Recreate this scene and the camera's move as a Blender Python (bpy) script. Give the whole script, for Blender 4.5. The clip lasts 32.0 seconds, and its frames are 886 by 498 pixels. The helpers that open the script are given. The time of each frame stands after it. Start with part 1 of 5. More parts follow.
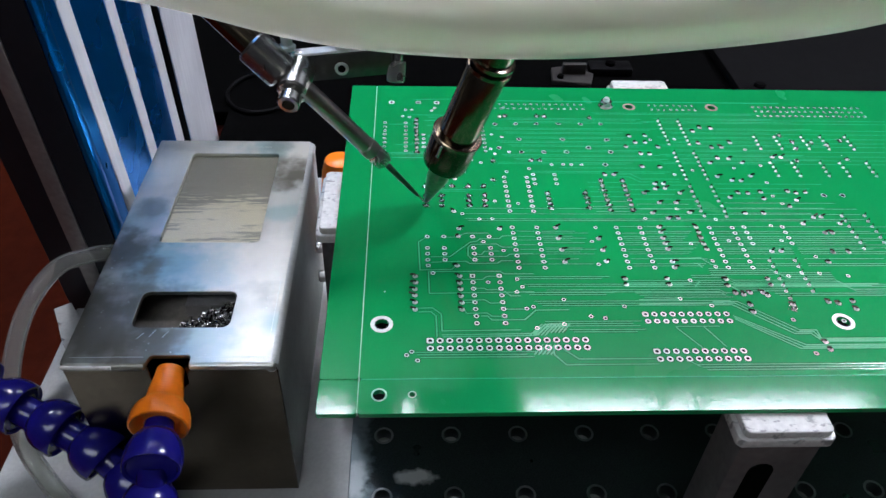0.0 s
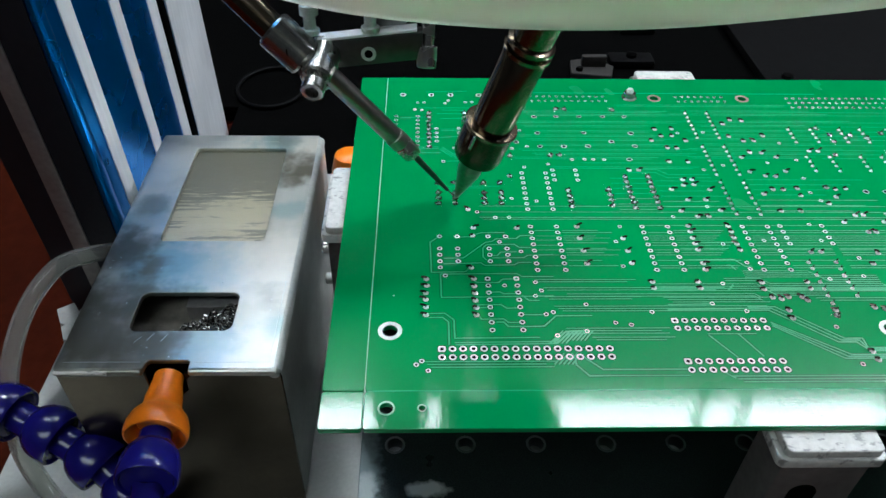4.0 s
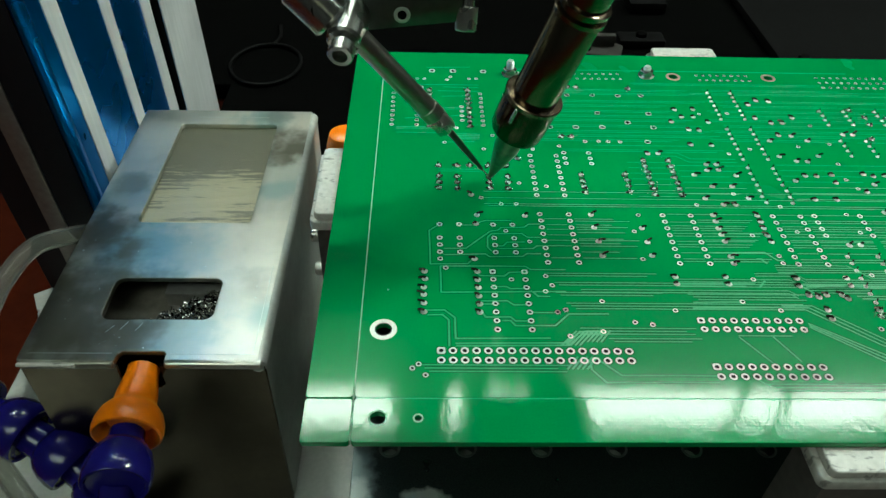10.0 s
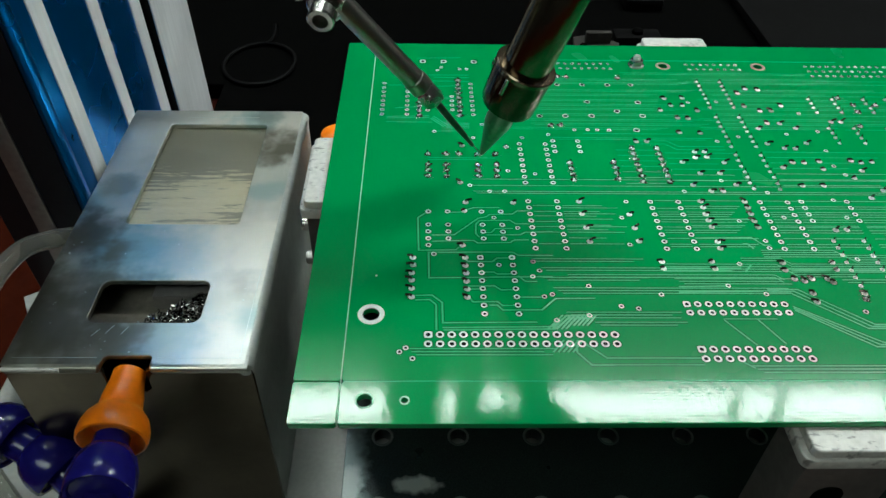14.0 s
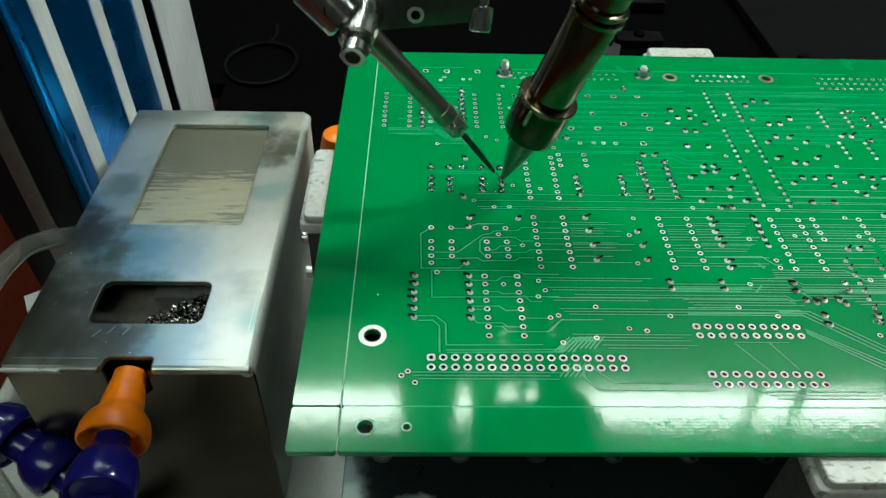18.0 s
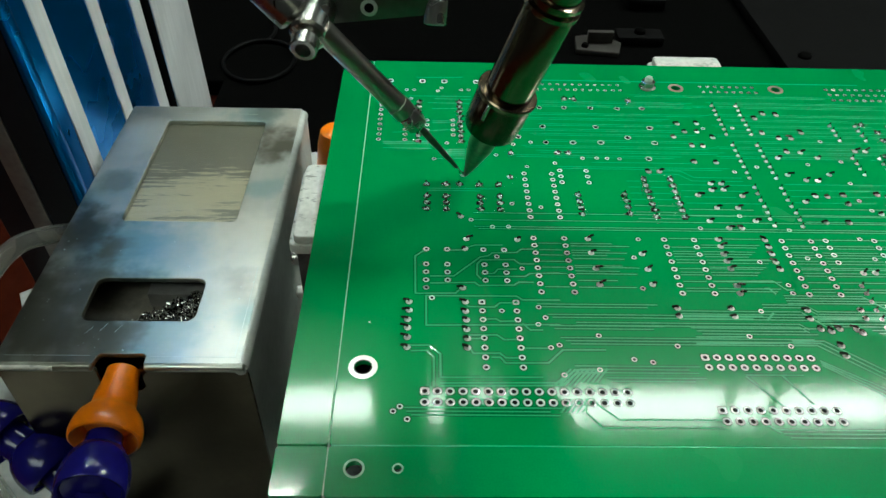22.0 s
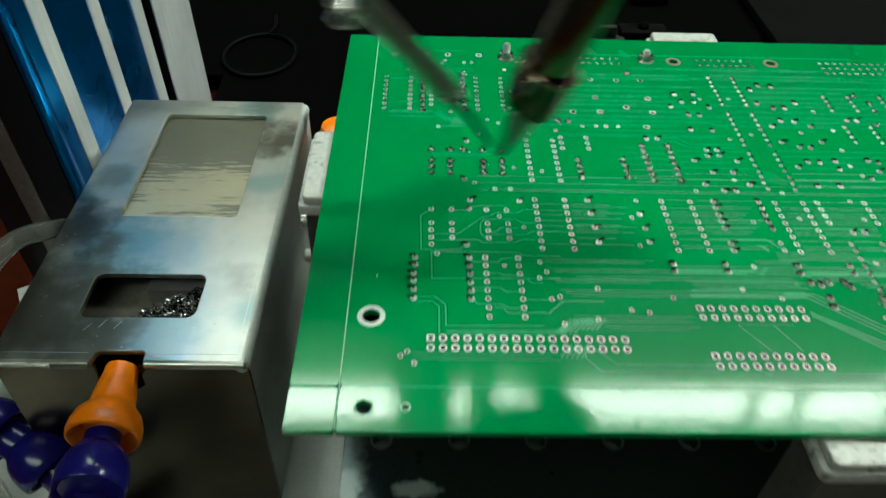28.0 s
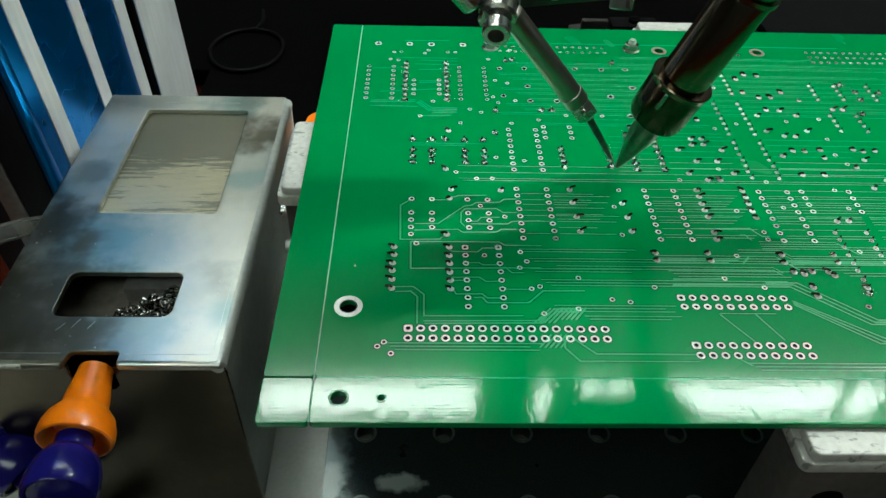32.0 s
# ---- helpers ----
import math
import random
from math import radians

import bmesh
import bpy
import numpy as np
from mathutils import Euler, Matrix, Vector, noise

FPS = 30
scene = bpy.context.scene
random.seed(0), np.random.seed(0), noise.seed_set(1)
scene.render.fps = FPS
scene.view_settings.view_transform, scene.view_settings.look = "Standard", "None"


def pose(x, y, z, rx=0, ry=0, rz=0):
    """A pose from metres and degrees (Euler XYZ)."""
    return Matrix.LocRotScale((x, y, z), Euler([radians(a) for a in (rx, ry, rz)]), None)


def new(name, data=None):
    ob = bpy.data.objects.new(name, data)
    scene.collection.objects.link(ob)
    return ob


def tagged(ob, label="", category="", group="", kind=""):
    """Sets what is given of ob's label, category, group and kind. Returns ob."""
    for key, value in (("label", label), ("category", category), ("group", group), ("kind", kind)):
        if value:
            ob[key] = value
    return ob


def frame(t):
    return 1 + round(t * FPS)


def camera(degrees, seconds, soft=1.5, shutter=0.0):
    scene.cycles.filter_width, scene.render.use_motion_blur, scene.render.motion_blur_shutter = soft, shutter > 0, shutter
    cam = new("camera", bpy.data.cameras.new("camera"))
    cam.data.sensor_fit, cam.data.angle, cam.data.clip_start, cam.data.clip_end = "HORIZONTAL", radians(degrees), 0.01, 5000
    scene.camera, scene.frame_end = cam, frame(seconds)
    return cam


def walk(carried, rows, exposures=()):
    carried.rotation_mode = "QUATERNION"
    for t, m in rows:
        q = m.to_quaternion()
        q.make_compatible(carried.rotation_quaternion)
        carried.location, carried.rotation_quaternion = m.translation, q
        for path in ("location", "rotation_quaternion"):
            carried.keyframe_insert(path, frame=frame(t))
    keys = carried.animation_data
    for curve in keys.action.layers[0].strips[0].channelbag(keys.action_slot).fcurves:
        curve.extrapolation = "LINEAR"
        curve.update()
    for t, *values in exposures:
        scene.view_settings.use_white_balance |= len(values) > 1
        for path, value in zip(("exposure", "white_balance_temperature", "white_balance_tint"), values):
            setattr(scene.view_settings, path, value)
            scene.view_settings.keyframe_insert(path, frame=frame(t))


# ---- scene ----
LENS = 62.2
cam = camera(LENS, 32.0, soft=1.5, shutter=0.5)
walk(cam, [
    (0.0, pose(-0.0059, -0.1192, 0.1432, 48.78, -1.83, -2.09)),
    (0.5, pose(-0.0058, -0.1168, 0.1420, 48.63, -1.80, -2.02)),
    (1.0, pose(-0.0062, -0.1135, 0.1407, 48.51, -1.75, -1.89)),
    (1.5, pose(-0.0050, -0.1140, 0.1412, 48.72, -1.53, -1.87)),
    (2.0, pose(-0.0054, -0.1135, 0.1403, 48.76, -1.50, -1.77)),
    (2.5, pose(-0.0049, -0.1123, 0.1403, 48.56, -1.42, -1.51)),
    (3.0, pose(-0.0047, -0.1120, 0.1399, 48.54, -1.30, -1.52)),
    (3.5, pose(-0.0040, -0.1110, 0.1377, 48.61, -0.83, -1.24)),
    (5.5, pose(-0.0055, -0.0998, 0.1266, 48.09, -1.48, -0.77)),
    (6.0, pose(-0.0048, -0.0970, 0.1248, 47.88, -1.05, -0.79)),
    (6.5, pose(-0.0040, -0.0954, 0.1240, 47.66, -1.05, -0.92)),
    (7.0, pose(-0.0042, -0.0946, 0.1239, 47.57, -1.31, -0.75)),
    (7.5, pose(-0.0036, -0.0957, 0.1231, 47.74, -1.34, -0.89)),
    (8.0, pose(-0.0024, -0.0970, 0.1230, 47.84, -1.33, -0.94)),
    (8.5, pose(-0.0033, -0.0970, 0.1225, 47.68, -1.34, -0.76)),
    (9.0, pose(-0.0031, -0.0973, 0.1230, 47.77, -1.25, -0.74)),
    (9.5, pose(-0.0028, -0.0968, 0.1231, 47.64, -1.22, -0.76)),
    (10.0, pose(-0.0038, -0.0962, 0.1224, 47.56, -1.34, -0.75)),
    (10.5, pose(-0.0035, -0.0957, 0.1226, 47.56, -1.34, -0.70)),
    (11.0, pose(-0.0026, -0.0963, 0.1219, 47.69, -1.34, -0.79)),
    (11.5, pose(-0.0028, -0.0958, 0.1216, 47.53, -1.36, -0.80)),
    (12.0, pose(-0.0022, -0.0959, 0.1220, 47.68, -1.31, -0.81)),
    (12.5, pose(-0.0033, -0.0950, 0.1219, 47.56, -1.46, -0.84)),
    (13.0, pose(-0.0026, -0.0939, 0.1210, 47.42, -1.41, -0.87)),
    (13.5, pose(-0.0013, -0.0935, 0.1212, 47.46, -1.30, -0.93)),
    (14.0, pose(-0.0007, -0.0938, 0.1211, 47.45, -1.07, -0.90)),
    (14.5, pose(-0.0010, -0.0942, 0.1210, 47.46, -1.19, -0.88)),
    (16.5, pose(-0.0009, -0.0944, 0.1216, 47.63, -1.28, -0.84)),
    (17.0, pose(-0.0010, -0.0935, 0.1207, 47.39, -1.26, -0.69)),
    (17.5, pose(-0.0008, -0.0928, 0.1209, 47.22, -1.22, -0.70)),
    (18.0, pose(-0.0017, -0.0931, 0.1213, 47.45, -1.39, -0.73)),
    (18.5, pose(-0.0017, -0.0926, 0.1208, 47.42, -1.37, -0.73)),
    (19.0, pose(-0.0006, -0.0933, 0.1198, 47.42, -1.34, -0.75)),
    (19.5, pose(-0.0003, -0.0925, 0.1196, 47.37, -1.28, -0.69)),
    (20.0, pose(0.0002, -0.0926, 0.1197, 47.34, -1.21, -0.68)),
    (20.5, pose(-0.0013, -0.0924, 0.1198, 47.28, -1.39, -0.69)),
    (21.0, pose(-0.0013, -0.0924, 0.1198, 47.35, -1.37, -0.56)),
    (21.5, pose(-0.0008, -0.0918, 0.1197, 47.30, -1.38, -0.55)),
    (22.0, pose(-0.0002, -0.0921, 0.1198, 47.36, -1.42, -0.57)),
    (22.5, pose(-0.0006, -0.0923, 0.1197, 47.44, -1.43, -0.62)),
    (23.0, pose(-0.0008, -0.0921, 0.1194, 47.47, -1.45, -0.60)),
    (23.5, pose(-0.0018, -0.0906, 0.1192, 47.32, -1.55, -0.57)),
    (24.0, pose(-0.0019, -0.0903, 0.1190, 47.42, -1.58, -0.62)),
    (24.5, pose(-0.0012, -0.0908, 0.1182, 47.39, -1.52, -0.53)),
    (25.0, pose(-0.0008, -0.0913, 0.1187, 47.41, -1.43, -0.49)),
    (25.5, pose(-0.0013, -0.0909, 0.1188, 47.27, -1.58, -0.40)),
    (27.5, pose(-0.0025, -0.0899, 0.1180, 47.27, -1.71, -0.36)),
    (28.0, pose(-0.0015, -0.0898, 0.1173, 47.11, -1.52, -0.55)),
    (28.5, pose(0.0002, -0.0893, 0.1163, 47.01, -1.60, -0.54)),
    (29.0, pose(0.0006, -0.0891, 0.1165, 46.98, -1.56, -0.55)),
    (29.5, pose(-0.0006, -0.0890, 0.1168, 47.07, -1.64, -0.65)),
    (30.0, pose(0.0001, -0.0875, 0.1157, 46.94, -1.75, -0.71)),
    (30.5, pose(0.0012, -0.0865, 0.1139, 46.71, -1.76, -0.71)),
    (31.0, pose(0.0009, -0.0867, 0.1141, 46.67, -1.80, -0.75)),
    (31.5, pose(0.0020, -0.0870, 0.1145, 46.75, -1.67, -0.83)),
    (32.0, pose(0.0024, -0.0869, 0.1149, 46.82, -1.59, -0.90)),
], exposures=[
    (0, 0.3, 5800, 22),
    (1.5, 0.28, 5650, 16),
    (3.5, 0.26, 5600, 16),
    (5.5, 0.08, 6850, -22),
    (7.5, 0.05, 6750, -21),
    (9.5, 0.03, 6600, -15),
    (12, 0.0, 6300, -1),
    (14.5, 0.0, 6300, 0),
    (18, 0.02, 6400, -9),
    (20.5, 0.0, 6650, -14),
    (23, 0.0, 6300, 2),
    (25, 0.0, 6150, 9),
    (28, 0.0, 6600, -12),
    (32, -0.02, 6400, -5),
])

# ---- world and light ----
world = bpy.data.worlds.new("room_air")
scene.world = world
world.use_nodes = True
world.node_tree.nodes["Background"].inputs[0].default_value = (0.75, 0.9, 1.0, 1)
world.node_tree.nodes["Background"].inputs[1].default_value = 0.05
LAMP_POWER = 25.0
FILL_LIGHT_POWER = 4.3
SIDE_LAMP_POWER = 235.0
ADDED_REAR_POWER = 100.0

MM = 0.001


# ---- materials ----
def nodes_of(name):
    m = bpy.data.materials.new(name)
    m.use_nodes = True
    nt = m.node_tree
    return m, nt, nt.nodes["Principled BSDF"]


def material(name, color, rough=0.5, metal=0.0, grain=0.0, grain_scale=400.0, stain=0.0, stain_scale=40.0, bump=0.0,
             rough_var=0.0, coat=0.0, stretch=(1, 1, 1), stain_stretch=(1, 1, 1), stain_edge=(0.36, 0.72), dark=0.5, spec=0.5, per_object=0.0, coat_rough=0.08):
    """Principled surface with a fine grain and larger stains, both in object space (metres)."""
    m, nt, b = nodes_of(name)
    b.inputs["Roughness"].default_value = rough
    b.inputs["Metallic"].default_value = metal
    b.inputs["Coat Weight"].default_value = coat
    b.inputs["Coat Roughness"].default_value = coat_rough
    b.inputs["Specular IOR Level"].default_value = spec
    tc = nt.nodes.new("ShaderNodeTexCoord")
    mp = nt.nodes.new("ShaderNodeMapping")
    mp.inputs["Scale"].default_value = stretch
    nt.links.new(tc.outputs["Object"], mp.inputs["Vector"])
    n1 = nt.nodes.new("ShaderNodeTexNoise")
    n1.inputs["Scale"].default_value = grain_scale
    n1.inputs["Detail"].default_value = 4
    n2 = nt.nodes.new("ShaderNodeTexNoise")
    n2.inputs["Scale"].default_value = stain_scale
    n2.inputs["Detail"].default_value = 3
    n2.inputs["Roughness"].default_value = 0.6
    nt.links.new(mp.outputs[0], n1.inputs["Vector"])
    mq = nt.nodes.new("ShaderNodeMapping")
    mq.inputs["Scale"].default_value = stain_stretch
    nt.links.new(tc.outputs["Object"], mq.inputs["Vector"])
    nt.links.new(mq.outputs[0], n2.inputs["Vector"])
    r1 = nt.nodes.new("ShaderNodeMapRange")
    r1.inputs["From Min"].default_value, r1.inputs["From Max"].default_value = 0.3, 0.7
    r1.inputs["To Min"].default_value, r1.inputs["To Max"].default_value = 1 - grain, 1 + grain
    nt.links.new(n1.outputs[0], r1.inputs["Value"])
    r2 = nt.nodes.new("ShaderNodeMapRange")
    r2.inputs["From Min"].default_value, r2.inputs["From Max"].default_value = stain_edge
    r2.inputs["To Min"].default_value, r2.inputs["To Max"].default_value = 0, stain
    nt.links.new(n2.outputs[0], r2.inputs["Value"])
    mul = nt.nodes.new("ShaderNodeVectorMath")
    mul.operation = "SCALE"
    mul.inputs[0].default_value = color[:3]
    nt.links.new(r1.outputs[0], mul.inputs["Scale"])
    mix = nt.nodes.new("ShaderNodeMix")
    mix.data_type = "RGBA"
    mix.inputs["B"].default_value = (*[c * dark for c in color[:3]], 1)
    nt.links.new(r2.outputs[0], mix.inputs["Factor"])
    nt.links.new(mul.outputs[0], mix.inputs["A"])
    out = mix.outputs["Result"]
    if per_object:
        oi = nt.nodes.new("ShaderNodeObjectInfo")
        r4 = nt.nodes.new("ShaderNodeMapRange")
        r4.inputs["To Min"].default_value, r4.inputs["To Max"].default_value = 1 - per_object, 1 + per_object
        nt.links.new(oi.outputs["Random"], r4.inputs["Value"])
        m2 = nt.nodes.new("ShaderNodeVectorMath")
        m2.operation = "SCALE"
        nt.links.new(out, m2.inputs[0])
        nt.links.new(r4.outputs[0], m2.inputs["Scale"])
        out = m2.outputs[0]
    nt.links.new(out, b.inputs["Base Color"])
    if rough_var:
        r3 = nt.nodes.new("ShaderNodeMapRange")
        r3.inputs["From Min"].default_value, r3.inputs["From Max"].default_value = 0.3, 0.7
        r3.inputs["To Min"].default_value, r3.inputs["To Max"].default_value = max(rough - rough_var, 0.02), rough + rough_var
        nt.links.new(n2.outputs[0], r3.inputs["Value"])
        nt.links.new(r3.outputs[0], b.inputs["Roughness"])
    if bump:
        bp = nt.nodes.new("ShaderNodeBump")
        bp.inputs["Strength"].default_value = bump
        bp.inputs["Distance"].default_value = 0.0003
        nt.links.new(n1.outputs[0], bp.inputs["Height"])
        nt.links.new(bp.outputs[0], b.inputs["Normal"])
    return m


def emitter(name, color, power):
    m, nt, b = nodes_of(name)
    b.inputs["Base Color"].default_value = (*color, 1)
    b.inputs["Emission Color"].default_value = (*color, 1)
    b.inputs["Emission Strength"].default_value = power
    return m


def milky(name, color, glow_through, rough=0.1, clearness=0.75):
    """Cloudy plastic that lets diffuse light pass its wall."""
    m, nt, b = nodes_of(name)
    b.inputs["Base Color"].default_value = (*color, 1)
    b.inputs["Roughness"].default_value = rough
    b.inputs["Transmission Weight"].default_value = clearness
    b.inputs["IOR"].default_value = 1.35
    tr = nt.nodes.new("ShaderNodeBsdfTranslucent")
    tr.inputs["Color"].default_value = (*color, 1)
    mx = nt.nodes.new("ShaderNodeMixShader")
    mx.inputs[0].default_value = glow_through
    nt.links.new(b.outputs[0], mx.inputs[1])
    nt.links.new(tr.outputs[0], mx.inputs[2])
    nt.links.new(mx.outputs[0], nt.nodes["Material Output"].inputs["Surface"])
    return m




def mask_lacquer(name, color, uneven, spec):
    """Green lacquer: a clear glossy skin over a duller body, with the weave of the glass cloth and fine waves telegraphing through."""
    m = material(name, color, 0.24, grain=0.06, grain_scale=2600, stain=0.25, stain_scale=25, rough_var=0.04, dark=0.75, spec=spec, coat=0.95, coat_rough=0.075)
    nt = m.node_tree
    b = nt.nodes["Principled BSDF"]
    tc = nt.nodes.new("ShaderNodeTexCoord")
    heights = []
    for direction, scale in (("X", 470.0), ("Y", 430.0)):
        w = nt.nodes.new("ShaderNodeTexWave")
        w.bands_direction = direction
        w.inputs["Scale"].default_value = scale
        w.inputs["Distortion"].default_value = 1.2
        w.inputs["Detail Scale"].default_value = 0.6
        nt.links.new(tc.outputs["Object"], w.inputs["Vector"])
        heights.append(w.outputs["Fac"])
    n = nt.nodes.new("ShaderNodeTexNoise")
    n.inputs["Scale"].default_value = 420.0
    n.inputs["Detail"].default_value = 3
    mp = nt.nodes.new("ShaderNodeMapping")
    mp.inputs["Scale"].default_value = (1.6, 0.8, 1)
    nt.links.new(tc.outputs["Object"], mp.inputs["Vector"])
    nt.links.new(mp.outputs[0], n.inputs["Vector"])
    add = nt.nodes.new("ShaderNodeMath")
    add.operation = "ADD"
    nt.links.new(heights[0], add.inputs[0])
    nt.links.new(heights[1], add.inputs[1])
    mix = nt.nodes.new("ShaderNodeMath")
    mix.operation = "MULTIPLY_ADD"
    mix.inputs[1].default_value = 26.0
    nt.links.new(n.outputs[0], mix.inputs[0])
    nt.links.new(add.outputs[0], mix.inputs[2])
    bp = nt.nodes.new("ShaderNodeBump")
    bp.inputs["Strength"].default_value = 1.0
    bp.inputs["Distance"].default_value = uneven
    nt.links.new(mix.outputs[0], bp.inputs["Height"])
    nt.links.new(bp.outputs[0], b.inputs["Normal"])
    nt.links.new(bp.outputs[0], b.inputs["Coat Normal"])
    return m


SOLDER_MASK = mask_lacquer("solder_mask_green", (0.003, 0.25, 0.062), 0.0000005, 0.12)
RAIL_MASK = mask_lacquer("rail_mask_green", (0.003, 0.25, 0.066), 0.0000009, 0.07)
# Both trace greens are lightened to include the sheen on their ridges.
TRACE = material("sheen_toned_trace", (0.025, 0.39, 0.16), 0.22, grain=0.05, grain_scale=900, spec=0.45, coat=0.4)
NEAR_TRACE = material("near_sheen_toned_trace", (0.016, 0.35, 0.12), 0.3, grain=0.05, grain_scale=900, spec=0.4, coat=0.95, coat_rough=0.09)
CLEARANCE = material("bare_clearance", (0.002, 0.12, 0.031), 0.25, grain=0.1, grain_scale=900, spec=0.15, coat=0.85, coat_rough=0.075)
LEGEND = material("pale_line", (0.30, 0.62, 0.42), 0.4, grain=0.1)
GROOVE = material("score_groove", (0.30, 0.58, 0.40), 0.7, grain=0.15)
TIN = material("tinned_copper", (0.68, 0.75, 0.69), 0.3, 0.55, grain=0.1, grain_scale=2500, stain=0.3, stain_scale=500, bump=0.1)
SOLDER = material("solder", (0.82, 0.83, 0.80), 0.16, 1.0, grain=0.1, stain=0.2, stain_scale=900, bump=0.2, dark=0.35)
FLUX = material("scorched_flux", (0.010, 0.020, 0.008), 0.16, 0.0, grain=0.3, grain_scale=1500)
# Flat black stands for the shade inside holes and slots left uncut.
HOLE = material("hole_shade", (0.003, 0.004, 0.003), 0.9, spec=0.0)
LEAD = material("cut_lead", (0.10, 0.095, 0.075), 0.18, 1.0, grain=0.4, grain_scale=1500, stain=0.6, stain_scale=700, dark=0.25)
STEEL = material("machined_steel", (0.46, 0.455, 0.42), 0.27, 1.0, grain=0.06, grain_scale=600, stain=0.2, stain_scale=70, bump=0.03,
                 rough_var=0.08, dark=0.5)
BRONZED = material("heat_tinted_steel", (0.18, 0.145, 0.10), 0.2, 1.0, grain=0.05, grain_scale=500, stain=0.15, stain_scale=50,
                   rough_var=0.03, dark=0.6, stretch=(1, 1, 0.2))
# Browned, and darkened further to paint the collar's dim reflections.
COLLAR_STEEL = material("dim_browned_steel", (0.085, 0.064, 0.044), 0.24, 1.0, grain=0.06, grain_scale=500, stain=0.2, stain_scale=60, rough_var=0.04, dark=0.6)
GUIDE_STEEL = material("dull_ground_steel", (0.36, 0.35, 0.31), 0.3, 1.0, grain=0.06, grain_scale=600, stain=0.2, stain_scale=60, bump=0.03, dark=0.6)
IRON_TIP = material("plated_tip", (0.24, 0.24, 0.21), 0.3, 1.0, grain=0.15, grain_scale=700, stain=0.5, stain_scale=160, dark=0.4)
DARK_STEEL = material("dark_steel", (0.10, 0.10, 0.095), 0.35, 0.9, grain=0.2, grain_scale=500, stain=0.4, stain_scale=90)
BLUE_PLASTIC = material("blue_plastic", (0.010, 0.008, 0.155), 0.2, grain=0.1, grain_scale=500, stain=0.3, stain_scale=60, bump=0.02)
ORANGE_PLASTIC = material("orange_plastic", (0.95, 0.225, 0.005), 0.3, grain=0.06, grain_scale=600, stain=0.3, stain_scale=70, bump=0.03,
                          dark=0.75)
BLUE_ANODISED = material("blue_anodised", (0.004, 0.26, 0.80), 0.28, 0.9, grain=0.05, grain_scale=300, stain=0.25, stain_scale=20,
                         stretch=(1, 1, 0.05), rough_var=0.05, dark=0.6)
BARE_ALU = material("bare_aluminium", (0.93, 0.95, 0.94), 0.42, 0.1, grain=0.06, grain_scale=500, stain=0.25, stain_scale=30,
                    stretch=(1, 1, 0.06))
WORN_WHITE = material("worn_white_block", (0.60, 0.595, 0.54), 0.5, 0.1, grain=0.1, grain_scale=600, stain=0.75, stain_scale=260, stain_edge=(0.56, 0.64), stain_stretch=(1, 2.2, 1), dark=0.3,
                      bump=0.1)
GREY_PAINT = material("grey_base_paint", (0.45, 0.46, 0.43), 0.5, 0.1, grain=0.06, grain_scale=700, stain=0.4, stain_scale=35, bump=0.06)
JIG = material("oiled_jig_plate", (0.03, 0.04, 0.038), 0.36, 0.6, grain=0.4, grain_scale=2200, stain=0.35, stain_scale=40, bump=0.15,
               rough_var=0.12)
# Black and dark grey are sunk further: rear shade is in the colour.
BLACK = material("black_enamel", (0.0012, 0.0012, 0.0011), 0.6, spec=0.015, grain=0.2, grain_scale=300, stain=0.4, stain_scale=12)
DARK_GREY = material("dark_grey_panel", (0.0042, 0.004, 0.004), 0.6, spec=0.03, grain=0.15, grain_scale=200, stain=0.4, stain_scale=9)
# Red-brown paint, darkened to carry the deep shade on the bench.
RUST_FLOOR = material("shaded_red_brown_bench", (0.05, 0.008, 0.003), 0.6, spec=0.02, grain=0.2, grain_scale=150, stain=0.5, stain_scale=15, bump=0.1)
WALL_PAINT = material("dim_wall_paint", (0.07, 0.075, 0.075), 0.8, grain=0.05, grain_scale=40, stain=0.3, stain_scale=2)
CEILING_PAINT = material("ceiling_paint", (0.24, 0.25, 0.25), 0.9, grain=0.05, grain_scale=40, stain=0.2, stain_scale=2)
CABLE = material("black_cable", (0.0035, 0.0033, 0.0033), 0.5, spec=0.05, grain=0.1, stain=0.3, stain_scale=60)
DULL_ALU = material("dull_aluminium", (0.36, 0.35, 0.33), 0.42, 0.7, grain=0.12, grain_scale=400, stain=0.4, stain_scale=60, dark=0.55)
CLAMP_METAL = material("soiled_clamp_metal", (0.17, 0.16, 0.145), 0.45, 0.5, grain=0.15, grain_scale=400, stain=0.6, stain_scale=70, dark=0.5)
BAR_STEEL = material("dark_ground_bar", (0.12, 0.125, 0.115), 0.36, 0.9, grain=0.1, grain_scale=500, stain=0.3, stain_scale=80)
SIDE_BLACK = material("blue_black_sheet", (0.011, 0.012, 0.016), 0.45, grain=0.15, grain_scale=300, stain=0.4, stain_scale=14, spec=0.25)
DIM_METAL = material("dim_brown_metal", (0.022, 0.019, 0.015), 0.6, 0.3, grain=0.2, grain_scale=300, stain=0.5, stain_scale=60)
DULL_STEEL = material("dull_steel", (0.24, 0.25, 0.24), 0.4, 0.9, grain=0.12, grain_scale=500, stain=0.35, stain_scale=90)
BARE_LAND = material("brown_land", (0.30, 0.24, 0.19), 0.5, 0.2, grain=0.2, grain_scale=900, stain=0.4, stain_scale=300)


